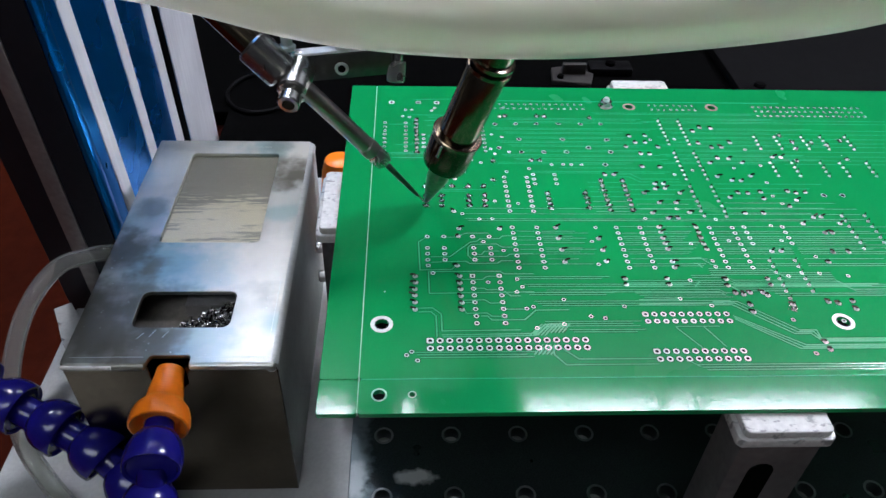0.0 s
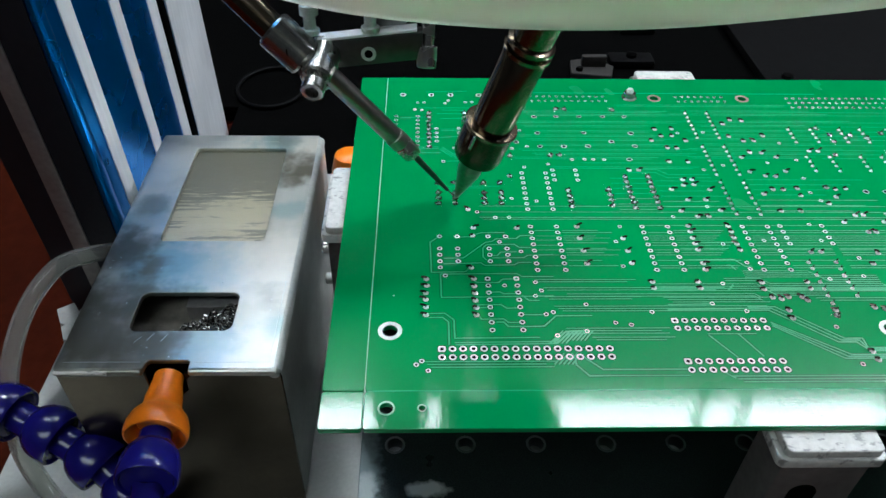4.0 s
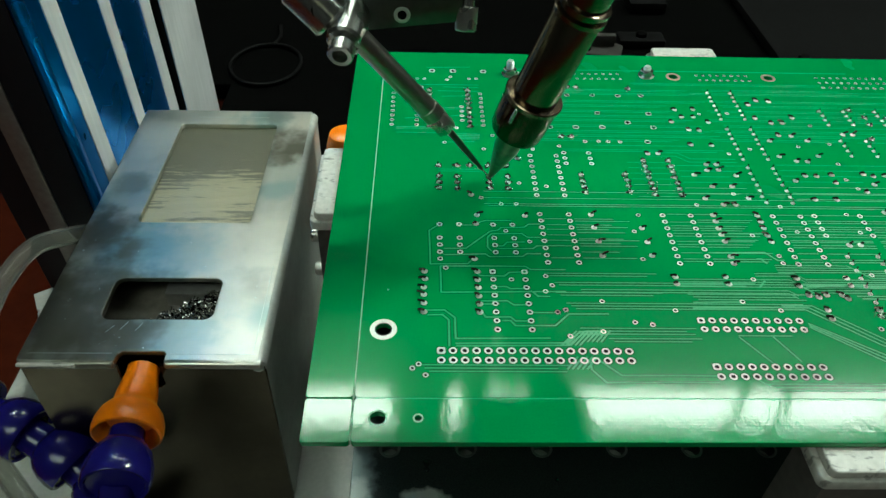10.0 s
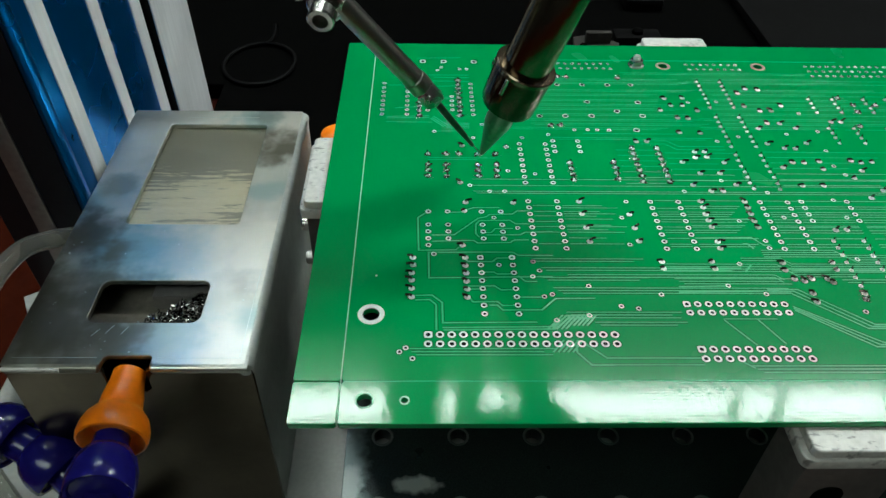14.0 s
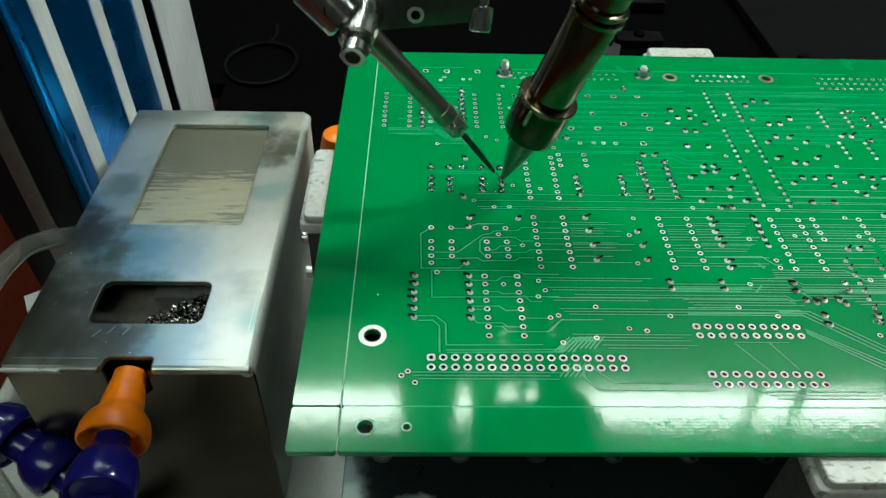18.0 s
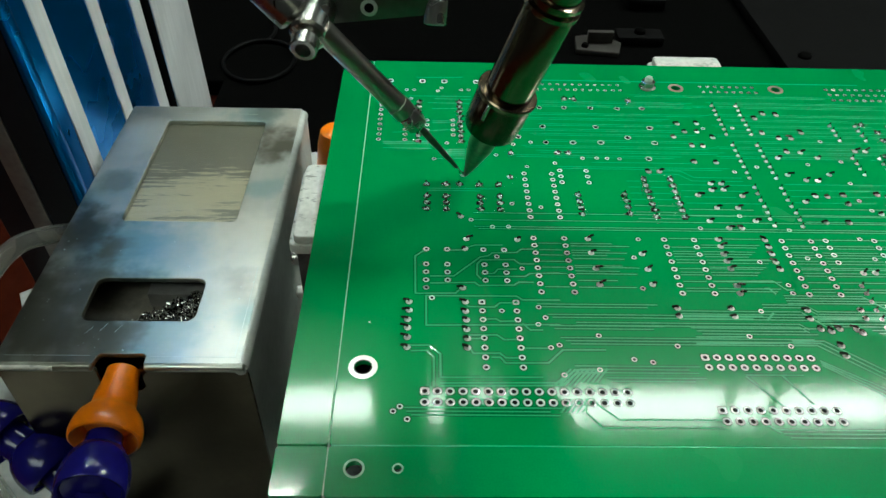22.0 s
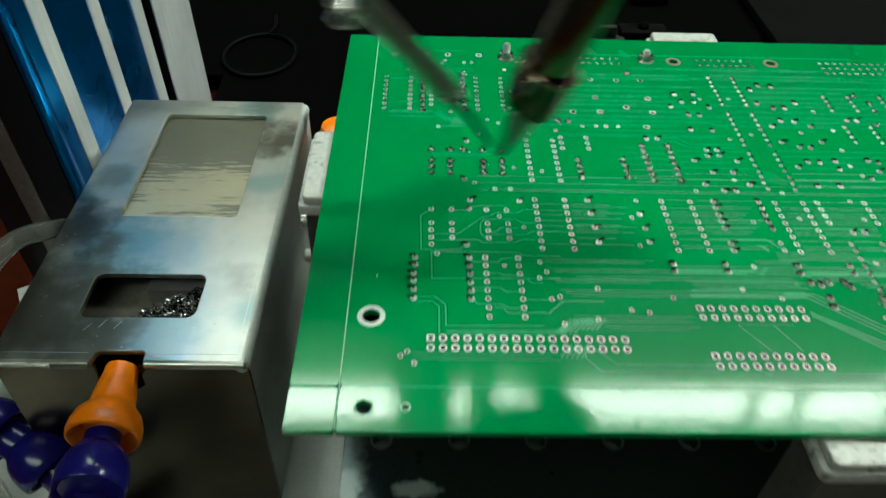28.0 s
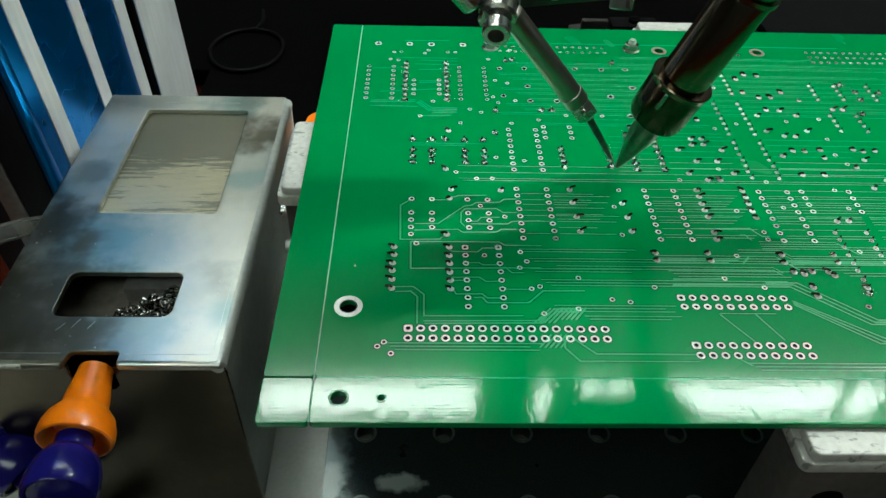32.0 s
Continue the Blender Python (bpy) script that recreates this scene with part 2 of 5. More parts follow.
def screen_metal(name, plain, moire_tone, rough, metal):
    """Metal gauze with a paler moire sheen painted in, its edges frayed along the weave."""
    m, nt, b = nodes_of(name)
    b.inputs["Roughness"].default_value, b.inputs["Metallic"].default_value = rough, metal
    tc = nt.nodes.new("ShaderNodeTexCoord")

    def node(kind, **inputs):
        n = nt.nodes.new(kind)
        for k, v in inputs.items():
            n.inputs[k.replace("_", " ")].default_value = v
        return n
    mp = node("ShaderNodeMapping", Scale=(0.09, 1, 1))
    nt.links.new(tc.outputs["Object"], mp.inputs["Vector"])
    fray = node("ShaderNodeTexNoise", Scale=800.0, Detail=4.0, Roughness=0.7)
    nt.links.new(mp.outputs[0], fray.inputs["Vector"])
    broad = node("ShaderNodeTexNoise", Scale=70.0, Detail=2.0)
    nt.links.new(tc.outputs["Object"], broad.inputs["Vector"])
    field = None
    for x, y, w, h in ((-80, 91, 19, 13), (-66, 96, 14, 9), (-90, 84, 10, 8), (-72, 81, 12, 3.5)):
        d = node("ShaderNodeVectorMath")
        d.operation = "SUBTRACT"
        d.inputs[1].default_value = (x * MM, y * MM, -0.030)
        nt.links.new(tc.outputs["Object"], d.inputs[0])
        e = node("ShaderNodeVectorMath")
        e.operation = "MULTIPLY"
        e.inputs[1].default_value = (1000 / w, 1000 / h, 0)
        nt.links.new(d.outputs[0], e.inputs[0])
        n = node("ShaderNodeVectorMath")
        n.operation = "LENGTH"
        nt.links.new(e.outputs[0], n.inputs[0])
        if field is None:
            field = n.outputs["Value"]
        else:
            lo = node("ShaderNodeMath")
            lo.operation = "MINIMUM"
            nt.links.new(field, lo.inputs[0])
            nt.links.new(n.outputs["Value"], lo.inputs[1])
            field = lo.outputs[0]
    for src, amount in ((fray.outputs[0], 5.0), (broad.outputs[0], 1.5)):
        k = node("ShaderNodeMath")
        k.operation = "MULTIPLY_ADD"
        k.inputs[1].default_value = amount
        nt.links.new(src, k.inputs[0])
        nt.links.new(field, k.inputs[2])
        field = k.outputs[0]
    r = node("ShaderNodeMapRange", From_Min=4.1, From_Max=4.4, To_Min=1.0, To_Max=0.0)
    nt.links.new(field, r.inputs["Value"])
    x = nt.nodes.new("ShaderNodeMix")
    x.data_type = "RGBA"
    x.inputs["A"].default_value, x.inputs["B"].default_value = (*plain, 1), (*moire_tone, 1)
    nt.links.new(r.outputs[0], x.inputs["Factor"])
    nt.links.new(x.outputs["Result"], b.inputs["Base Color"])
    return m


# Second colour paints the bright moire patch on the screen's front half.
MESH = screen_metal("woven_wire", (0.50, 0.485, 0.39), (0.88, 0.83, 0.65), 0.36, 0.95)
SCREEN_BACK = screen_metal("tarnished_backing", (0.27, 0.265, 0.21), (0.52, 0.48, 0.37), 0.5, 0.5)
SCRAP = material("solder_scrap", (0.42, 0.41, 0.38), 0.14, 1.0, grain=0.3, grain_scale=900, stain=0.9, stain_scale=500, dark=0.12)
TUBE_CLEAR = milky("clear_vinyl", (0.86, 0.87, 0.82), 0.07, 0.05, 0.95)
HOSE_MILKY = milky("milky_hose", (1.0, 0.98, 0.86), 0.27, 0.07, 0.94)
LAMP_GLOW = emitter("lamp_glow", (0.97, 1.0, 0.985), LAMP_POWER)
SIDE_GLOW = emitter("side_lamp_glow", (0.98, 1.0, 1.02), SIDE_LAMP_POWER)
ADDED_REAR_GLOW = emitter("added_rear_glow", (0.97, 1.0, 1.0), ADDED_REAR_POWER)
FILL_GLOW = emitter("fill_light_glow", (0.95, 1.0, 0.97), FILL_LIGHT_POWER)

# Paler, less metallic copy of the box steel, so the side reads lit.
SIDE_STEEL = material("lit_scuffed_steel", (0.58, 0.60, 0.55), 0.45, 0.3, grain=0.08, grain_scale=500, stain=0.6, stain_scale=30, bump=0.05, dark=0.55)
TRAY = material("dusty_tray", (0.20, 0.185, 0.15), 0.6, 0.1, grain=0.2, grain_scale=500, stain=0.5, stain_scale=70)
# Tarnish plus painted shade: far darker than the lid's steel.
WALL_STEEL = material("shaded_tarnished_steel", (0.145, 0.12, 0.085), 0.22, 1.0, grain=0.08, grain_scale=500, stain=0.7, stain_scale=30, rough_var=0.05, dark=0.45)


# Blue tints also paint the column's reflection; wide front smudges also dim the lid.
BLUE_CAST, DIM_SMUDGE, PALE_STEEL = (0.27, 0.43, 0.42), (0.14, 0.13, 0.095), (0.80, 0.77, 0.67)
LID_MARKS = (
    (-53, 70, 26, PALE_STEEL, 0.75), (-56, 32, 18, PALE_STEEL, 0.7), (-98, 128, 16, PALE_STEEL, 0.4), (-50, 136, 9, PALE_STEEL, 0.5),
    (-91, 68, 20, BLUE_CAST, 0.9), (-76, 66, 16, BLUE_CAST, 0.55), (-70, 34, 20, BLUE_CAST, 0.6), (-99, 94, 15, BLUE_CAST, 0.55), (-53, 96, 9, BLUE_CAST, 0.6),
    (-64, 140, 12, BLUE_CAST, 0.7), (-47, 40, 8, BLUE_CAST, 0.6),
    (-106, 38, 34, DIM_SMUDGE, 0.8), (-105, 73, 17, DIM_SMUDGE, 0.85), (-98, 79, 9, DIM_SMUDGE, 0.6), (-100, 98, 8, DIM_SMUDGE, 0.45), (-51.5, 121, 13, DIM_SMUDGE, 0.95), (-54, 114, 8, DIM_SMUDGE, 0.6),
    (-86, 27, 16, DIM_SMUDGE, 0.6), (-99, 55, 14, DIM_SMUDGE, 0.5), (-60, 142, 8, DIM_SMUDGE, 0.4))


def lid_steel():
    """Brushed steel with bluish heat and reflection tints, soft dark smudges and a fine grain along the lid."""
    m, nt, b = nodes_of("stained_lid_steel")
    b.inputs["Metallic"].default_value = 1.0
    tc = nt.nodes.new("ShaderNodeTexCoord")

    def noise(scale, stretch, lo, hi, detail=3.0):
        mp = nt.nodes.new("ShaderNodeMapping")
        mp.inputs["Scale"].default_value = stretch
        nt.links.new(tc.outputs["Object"], mp.inputs["Vector"])
        n = nt.nodes.new("ShaderNodeTexNoise")
        n.inputs["Scale"].default_value = scale
        n.inputs["Detail"].default_value = detail
        nt.links.new(mp.outputs[0], n.inputs["Vector"])
        r = nt.nodes.new("ShaderNodeMapRange")
        r.inputs["From Min"].default_value, r.inputs["From Max"].default_value = lo, hi
        r.interpolation_type = "SMOOTHSTEP"
        nt.links.new(n.outputs[0], r.inputs["Value"])
        return r.outputs[0]

    def blend(f, a, c, amount):
        k = nt.nodes.new("ShaderNodeMath")
        k.operation = "MULTIPLY"
        k.inputs[1].default_value = amount
        nt.links.new(f, k.inputs[0])
        x = nt.nodes.new("ShaderNodeMix")
        x.data_type = "RGBA"
        nt.links.new(k.outputs[0], x.inputs["Factor"])
        if isinstance(a, tuple):
            x.inputs["A"].default_value = (*a, 1)
        else:
            nt.links.new(a, x.inputs["A"])
        x.inputs["B"].default_value = (*c, 1)
        return x.outputs["Result"]
    c = blend(noise(26, (1, 0.7, 1), 0.38, 0.62, 2.0), (0.66, 0.64, 0.55), (0.50, 0.55, 0.49), 0.7)
    c = blend(noise(31, (0.8, 1, 1.3), 0.54, 0.7, 2.0), c, (0.14, 0.145, 0.13), 0.4)
    c = blend(noise(260, (1, 0.25, 1), 0.5, 0.75), c, (0.66, 0.67, 0.64), 0.3)
    for x, y, r, tint, amount in LID_MARKS:
        d = nt.nodes.new("ShaderNodeVectorMath")
        d.operation = "DISTANCE"
        d.inputs[1].default_value = (x * MM, y * MM, -27.8 * MM)
        nt.links.new(tc.outputs["Object"], d.inputs[0])
        wob = nt.nodes.new("ShaderNodeMath")
        wob.operation = "MULTIPLY_ADD"
        wob.inputs[1].default_value = -0.7 * r * MM
        nt.links.new(noise(90, (1, 1, 1), 0.25, 0.75), wob.inputs[0])
        nt.links.new(d.outputs["Value"], wob.inputs[2])
        q = nt.nodes.new("ShaderNodeMapRange")
        q.interpolation_type = "SMOOTHSTEP"
        q.inputs["From Min"].default_value, q.inputs["From Max"].default_value = 0.7 * r * MM, -0.1 * r * MM
        nt.links.new(wob.outputs[0], q.inputs["Value"])
        c = blend(q.outputs[0], c, tint, amount)
    nt.links.new(c, b.inputs["Base Color"])
    g = nt.nodes.new("ShaderNodeMapRange")
    g.inputs["To Min"].default_value, g.inputs["To Max"].default_value = 0.3, 0.42
    nt.links.new(noise(60, (1, 0.3, 1), 0.35, 0.65), g.inputs["Value"])
    nt.links.new(g.outputs[0], b.inputs["Roughness"])
    bp = nt.nodes.new("ShaderNodeBump")
    bp.inputs["Strength"].default_value = 0.05
    bp.inputs["Distance"].default_value = 0.0003
    nt.links.new(noise(700, (1, 0.1, 1), 0.0, 1.0), bp.inputs["Height"])
    nt.links.new(bp.outputs[0], b.inputs["Normal"])
    return m


LID_STEEL = lid_steel()


def lit_patches(m, marks, z):
    """Lit patches with ragged edges painted into the colour: (x, y, half width, half depth, colour, strength) in
    millimetres.
    """
    nt = m.node_tree
    b = nt.nodes["Principled BSDF"]
    tc = nt.nodes.new("ShaderNodeTexCoord")
    n = nt.nodes.new("ShaderNodeTexNoise")
    n.inputs["Scale"].default_value, n.inputs["Detail"].default_value = 260.0, 4.0
    nt.links.new(tc.outputs["Object"], n.inputs["Vector"])
    for x, y, w, h, color, amount in marks:
        d = nt.nodes.new("ShaderNodeVectorMath")
        d.operation = "SUBTRACT"
        d.inputs[1].default_value = (x * MM, y * MM, z * MM)
        nt.links.new(tc.outputs["Object"], d.inputs[0])
        e = nt.nodes.new("ShaderNodeVectorMath")
        e.operation = "MULTIPLY"
        e.inputs[1].default_value = (1 / (w * MM), 1 / (h * MM), 0)
        nt.links.new(d.outputs[0], e.inputs[0])
        r = nt.nodes.new("ShaderNodeVectorMath")
        r.operation = "LENGTH"
        nt.links.new(e.outputs[0], r.inputs[0])
        k = nt.nodes.new("ShaderNodeMath")
        k.operation = "MULTIPLY_ADD"
        k.inputs[1].default_value = 1.2
        nt.links.new(n.outputs[0], k.inputs[0])
        nt.links.new(r.outputs["Value"], k.inputs[2])
        q = nt.nodes.new("ShaderNodeMapRange")
        q.inputs["From Min"].default_value, q.inputs["From Max"].default_value = 1.7, 1.2
        q.inputs["To Max"].default_value = amount
        nt.links.new(k.outputs[0], q.inputs["Value"])
        mix = nt.nodes.new("ShaderNodeMix")
        mix.data_type = "RGBA"
        mix.inputs["B"].default_value = (*color, 1)
        nt.links.new(b.inputs["Base Color"].links[0].from_socket, mix.inputs["A"])
        nt.links.new(q.outputs[0], mix.inputs["Factor"])
        nt.links.new(mix.outputs["Result"], b.inputs["Base Color"])


# Plate's lit left edge and a lamp reflection, painted as pale patches.
lit_patches(JIG, [(-26, y, w, 16, (0.16, 0.20, 0.20), 0.9) for y, w in ((-20, 7), (2, 9), (22, 8), (45, 7))] + [(-24, 14, 4, 9, (0.30, 0.33, 0.32), 0.9)]
     + [(-3.2, 15, 7.5, 3.2, (0.62, 0.62, 0.58), 1.0)], -89)


# ---- mesh helpers, all in millimetres ----
def link(name, bm, mat, smooth=True, at=(0, 0, 0)):
    bm.transform(Matrix.Scale(MM, 4))
    me = bpy.data.meshes.new(name)
    bm.to_mesh(me)
    bm.free()
    me.materials.append(mat)
    if smooth:
        me.shade_smooth()
        me.set_sharp_from_angle(angle=radians(35))
    ob = new(name, me)
    ob.location = Vector(at) * MM
    return ob


def part(name, bm, mat, parent, label="", at=(0, 0, 0), smooth=True):
    ob = link(name, bm, mat, smooth, at)
    ob.parent = parent
    if label:
        tagged(ob, label)
    return ob


def base(name, label, category, at=(0, 0, 0), group="", kind=""):
    ob = new(name)
    ob.empty_display_size = 0.005
    ob.location = Vector(at) * MM
    return tagged(ob, label, category, group, kind)


def block(bm, x0, y0, z0, x1, y1, z1, bevel=0.0, seg=2):
    r = bmesh.ops.create_cube(bm, size=1)
    vs = r["verts"]
    bmesh.ops.scale(bm, vec=(x1 - x0, y1 - y0, z1 - z0), verts=vs)
    bmesh.ops.translate(bm, vec=((x0 + x1) / 2, (y0 + y1) / 2, (z0 + z1) / 2), verts=vs)
    if bevel:
        es = list({e for v in vs for e in v.link_edges})
        bmesh.ops.bevel(bm, geom=es, offset=bevel, segments=seg, affect="EDGES", profile=0.5)
    return bm


def lathe(bm, profile, p=(0, 0, 0), axis=(0, 0, 1), seg=32):
    """profile: (distance along the axis, radius) pairs; closed at both ends."""
    q = Vector(axis).to_track_quat("Z", "Y").to_matrix().to_4x4()
    m = Matrix.Translation(p) @ q
    rings = []
    for d, r in profile:
        rings.append([bm.verts.new(m @ Vector((r * math.cos(2 * math.pi * i / seg), r * math.sin(2 * math.pi * i / seg), d)))
                      for i in range(seg)])
    for a, b in zip(rings, rings[1:]):
        for i in range(seg):
            bm.faces.new((a[i], a[(i + 1) % seg], b[(i + 1) % seg], b[i]))
    bm.faces.new(list(reversed(rings[0])))
    bm.faces.new(rings[-1])
    return bm


def rod(bm, p, q, r, r2=None, seg=24, bevel=0.3):
    d = Vector(q) - Vector(p)
    n = d.length
    r2 = r if r2 is None else r2
    c = min(bevel, r * 0.4, n * 0.3)
    return lathe(bm, [(0, r - c), (c, r), (n - c, r2), (n, r2 - c)], p, d, seg)


def sweep(bm, points, r, seg=16, steps=8, inner=None):
    """A round tube along a smooth curve through the points."""
    pts = [Vector(p) for p in points]
    ext = [pts[0] * 2 - pts[1]] + pts + [pts[-1] * 2 - pts[-2]]
    path = []
    for i in range(1, len(ext) - 2):
        a, b, c, d = ext[i - 1:i + 3]
        for k in range(steps):
            t = k / steps
            path.append(0.5 * ((2 * b) + (c - a) * t + (2 * a - 5 * b + 4 * c - d) * t * t + (3 * b - a - 3 * c + d) * t ** 3))
    path.append(pts[-1])
    for rad, flip in ((r, False), (inner, True)):
        if rad is None:
            continue
        nrm = None
        rings = []
        for i, p in enumerate(path):
            tan = (path[min(i + 1, len(path) - 1)] - path[max(i - 1, 0)]).normalized()
            if nrm is None:
                nrm = tan.orthogonal().normalized()
            nrm = (nrm - tan * nrm.dot(tan)).normalized()
            bi = tan.cross(nrm)
            rings.append([bm.verts.new(p + (nrm * math.cos(2 * math.pi * k / seg) + bi * math.sin(2 * math.pi * k / seg)) * rad)
                          for k in range(seg)])
        for a, b in zip(rings, rings[1:]):
            for k in range(seg):
                f = (a[k], a[(k + 1) % seg], b[(k + 1) % seg], b[k])
                bm.faces.new(tuple(reversed(f)) if flip else f)
        if inner is None:
            bm.faces.new(list(reversed(rings[0])))
            bm.faces.new(rings[-1])
    return bm


def rounded(x0, y0, x1, y1, r, n=5):
    """The outline of a rounded rectangle, anticlockwise."""
    out = []
    for cx, cy, a0 in ((x1 - r, y1 - r, 0), (x0 + r, y1 - r, 90), (x0 + r, y0 + r, 180), (x1 - r, y0 + r, 270)):
        for k in range(n + 1):
            a = radians(a0 + 90 * k / n)
            out.append((cx + r * math.cos(a), cy + r * math.sin(a)))
    return out


def ring_points(cx, cy, r, n=24):
    return [(cx + r * math.cos(2 * math.pi * k / n), cy + r * math.sin(2 * math.pi * k / n)) for k in range(n)]


def sheet(outlines, z0, z1, bevel=0.0):
    """A flat plate from z0 to z1 with the first outline as its edge and the others cut through it; returns a bmesh."""
    cu = bpy.data.curves.new("outline", "CURVE")
    cu.dimensions, cu.fill_mode = "2D", "BOTH"
    cu.extrude, cu.bevel_depth, cu.bevel_resolution = (z1 - z0) / 2 - bevel, bevel, 1
    cu.offset = -bevel
    for pts in outlines:
        sp = cu.splines.new("POLY")
        sp.points.add(len(pts) - 1)
        for q, (x, y) in zip(sp.points, pts):
            q.co = (x, y, 0, 1)
        sp.use_cyclic_u = True
    ob = bpy.data.objects.new("outline", cu)
    me = bpy.data.meshes.new_from_object(ob)
    bm = bmesh.new()
    bm.from_mesh(me)
    bpy.data.objects.remove(ob)
    bpy.data.curves.remove(cu)
    bpy.data.meshes.remove(me)
    bmesh.ops.translate(bm, vec=(0, 0, (z0 + z1) / 2), verts=bm.verts)
    bmesh.ops.remove_doubles(bm, verts=bm.verts, dist=1e-4)
    return bm


def fresh():
    return bmesh.new()


# ---- the room ----
def room():
    floor = link("floor", block(fresh(), -2600, -2200, -960, 2600, 3000, -900), WALL_PAINT, False)
    tagged(floor, "dim grey workshop floor", "floor", kind="structure")
    for n, a in (("wall_north", (-2600, 2940, -900, 2600, 3000, 1700)), ("wall_south", (-2600, -2200, -900, 2600, -2140, 1700)),
                 ("wall_west", (-2600, -2140, -900, -2540, 2940, 1700)), ("wall_east", (2540, -2140, -900, 2600, 2940, 1700))):
        w = link(n, block(fresh(), *a), WALL_PAINT, False)
        tagged(w, "dim painted workshop wall", "wall", kind="structure")
    c = link("ceiling", block(fresh(), -2600, -2200, 1700, 2600, 3000, 1760), CEILING_PAINT, False)
    tagged(c, "plain workshop ceiling", "ceiling", kind="structure")
    bench = base("workbench", "red-brown painted workbench under the machine", "bench")
    part("bench_top", block(fresh(), -900, -500, -150, 900, 1000, -109, 3), RUST_FLOOR, bench)
    for x in (-860, 800):
        for y in (-460, 900):
            part("leg", block(fresh(), x, y, -900, x + 60, y + 60, -150, 3), DARK_STEEL, bench, "dark steel leg")


def ceiling_light(x0, y0, x1, y1, z, glow, label):
    t = base("ceiling_light", label, "lamp", (x0, y0, z), "ceiling lights")
    housing = part("housing", block(fresh(), -12, -12, 14, x1 - x0 + 12, y1 - y0 + 12, 60, 3), WALL_PAINT, t)
    for x in (100, x1 - x0 - 100):
        part("hanger", rod(fresh(), (x, (y1 - y0) / 2, 59), (x, (y1 - y0) / 2, 1701 - z), 4), WALL_PAINT, housing)
    part("diffuser", block(fresh(), 0, 0, 0, x1 - x0, y1 - y0, 14, 2), glow, t, "glowing white diffuser")


room()
ceiling_light(-420, 1018, 1260, 1108, 1500, LAMP_GLOW, "long white strip light hung from the ceiling")
# Unseen lamp added for a second head shadow and a brighter lid.
ceiling_light(-560, 680, -240, 790, 1480, ADDED_REAR_GLOW, "unseen short light added behind the gantry column")
# Unseen fill light, added to brighten the nozzle and box from the front.
ceiling_light(-1000, -1000, 0, -550, 1150, FILL_GLOW, "unseen fill light added over the front of the workbench")
ceiling_light(1080, 375, 1500, 475, 1480, SIDE_GLOW, "white panel light beside the workbench")


# ---- machine base, column and background ----
def machine():
    t = base("machine_base", "light grey painted metal machine base", "machine base")
    part("base_plate", sheet([[(-153, -120), (520, -120), (520, 215), (-119, 215), (-119, 115), (-153, 115)]], -109, -97, 0.8), GREY_PAINT, t, smooth=False)
    part("rear_deck", sheet([[(-118, 215.3), (640, 215.3), (640, 760), (-330, 760), (-330, 287), (-118, 287)]], -109, -99, 0.8), BLACK, t, "black deck at the back", smooth=False)
    c = base("cable_coil", "dull black cable loop lying on the rear deck", "cable")
    ring = [(-100.5 + 21 * math.cos(2 * math.pi * k / 14), 309 + 25 * math.sin(2 * math.pi * k / 14), -97.3) for k in range(15)]
    part("loop", sweep(fresh(), ring, 1.2, 10, 5), CABLE, c)
    part("loose_end", sweep(fresh(), [(-100, 333, -97.3), (-97, 345, -97.3), (-99, 360, -97.3)], 1.2, 10, 5), CABLE, c)
    g = base("equipment_cover", "flat dark grey metal cover screwed to the rear deck", "cover")
    part("plate", block(fresh(), 215, 300, -99, 600, 640, -92, 2), DARK_GREY, g)
    for x, y in ((230, 315), (230, 470), (400, 315)):
        part("screw", lathe(fresh(), [(0, 4), (1.2, 4), (2, 3)], (x, y, -92)), BLACK, g)
    for x, y, w, d, h in ((150, 400, 26, 20, 8), (120, 440, 34, 16, 7), (60, 425, 40, 22, 8), (135, 345, 30, 14, 6)):
        m = base("motor_block", "small dark metal block at the back of the machine", "machine part", (x, y, -99), "rear machine blocks")
        part("housing", block(fresh(), -w / 2, -d / 2, 0, w / 2, d / 2, h, 1.5), DARK_GREY, m)
        part("cap", lathe(fresh(), [(h, 3.5), (h + 2, 3.5), (h + 2.6, 2.6)]), BLACK, m)
    b = base("rear_bracket", "dull brownish metal bracket lying on the rear deck", "bracket")
    part("foot", sheet([[(92, 326), (118, 322), (122, 336), (108, 348), (94, 344)]], -98.9, -95.5, 0.4), DIM_METAL, b, smooth=False)
    part("rib", block(fresh(), 100, 334, -95.4, 116, 338, -88, 0.6), DIM_METAL, b)
    part("bolt", lathe(fresh(), [(0, 2.4), (1.6, 2.4), (2.2, 1.8)], (98, 330, -95.5), seg=6), BLACK, b)
    k = base("notched_bracket", "pale metal bracket with notched edge beside the steel box", "bracket")
    out = [(-161, 112), (-155, 116), (-140, 96), (-140, 86), (-146, 86)]
    for y in (94, 103):
        out += [(-147.2 - (y - 86) * 0.5, y - 1), (-146 - (y - 86) * 0.5, y), (-148.2 - (y - 86) * 0.5, y + 1)]
    part("plate", sheet([list(reversed(out))], -96.9, -94.5, 0.3), GREY_PAINT, k, smooth=False)
    o = base("spare_nozzle", "orange plastic nozzle standing behind the steel box", "nozzle", (-37.5, 165, -97))
    part("cone", lathe(fresh(), [(0, 9), (2, 9.6), (14, 9.6), (30, 9.4), (40, 8.2), (46, 6.6), (47, 5)]), ORANGE_PLASTIC, o)


machine()


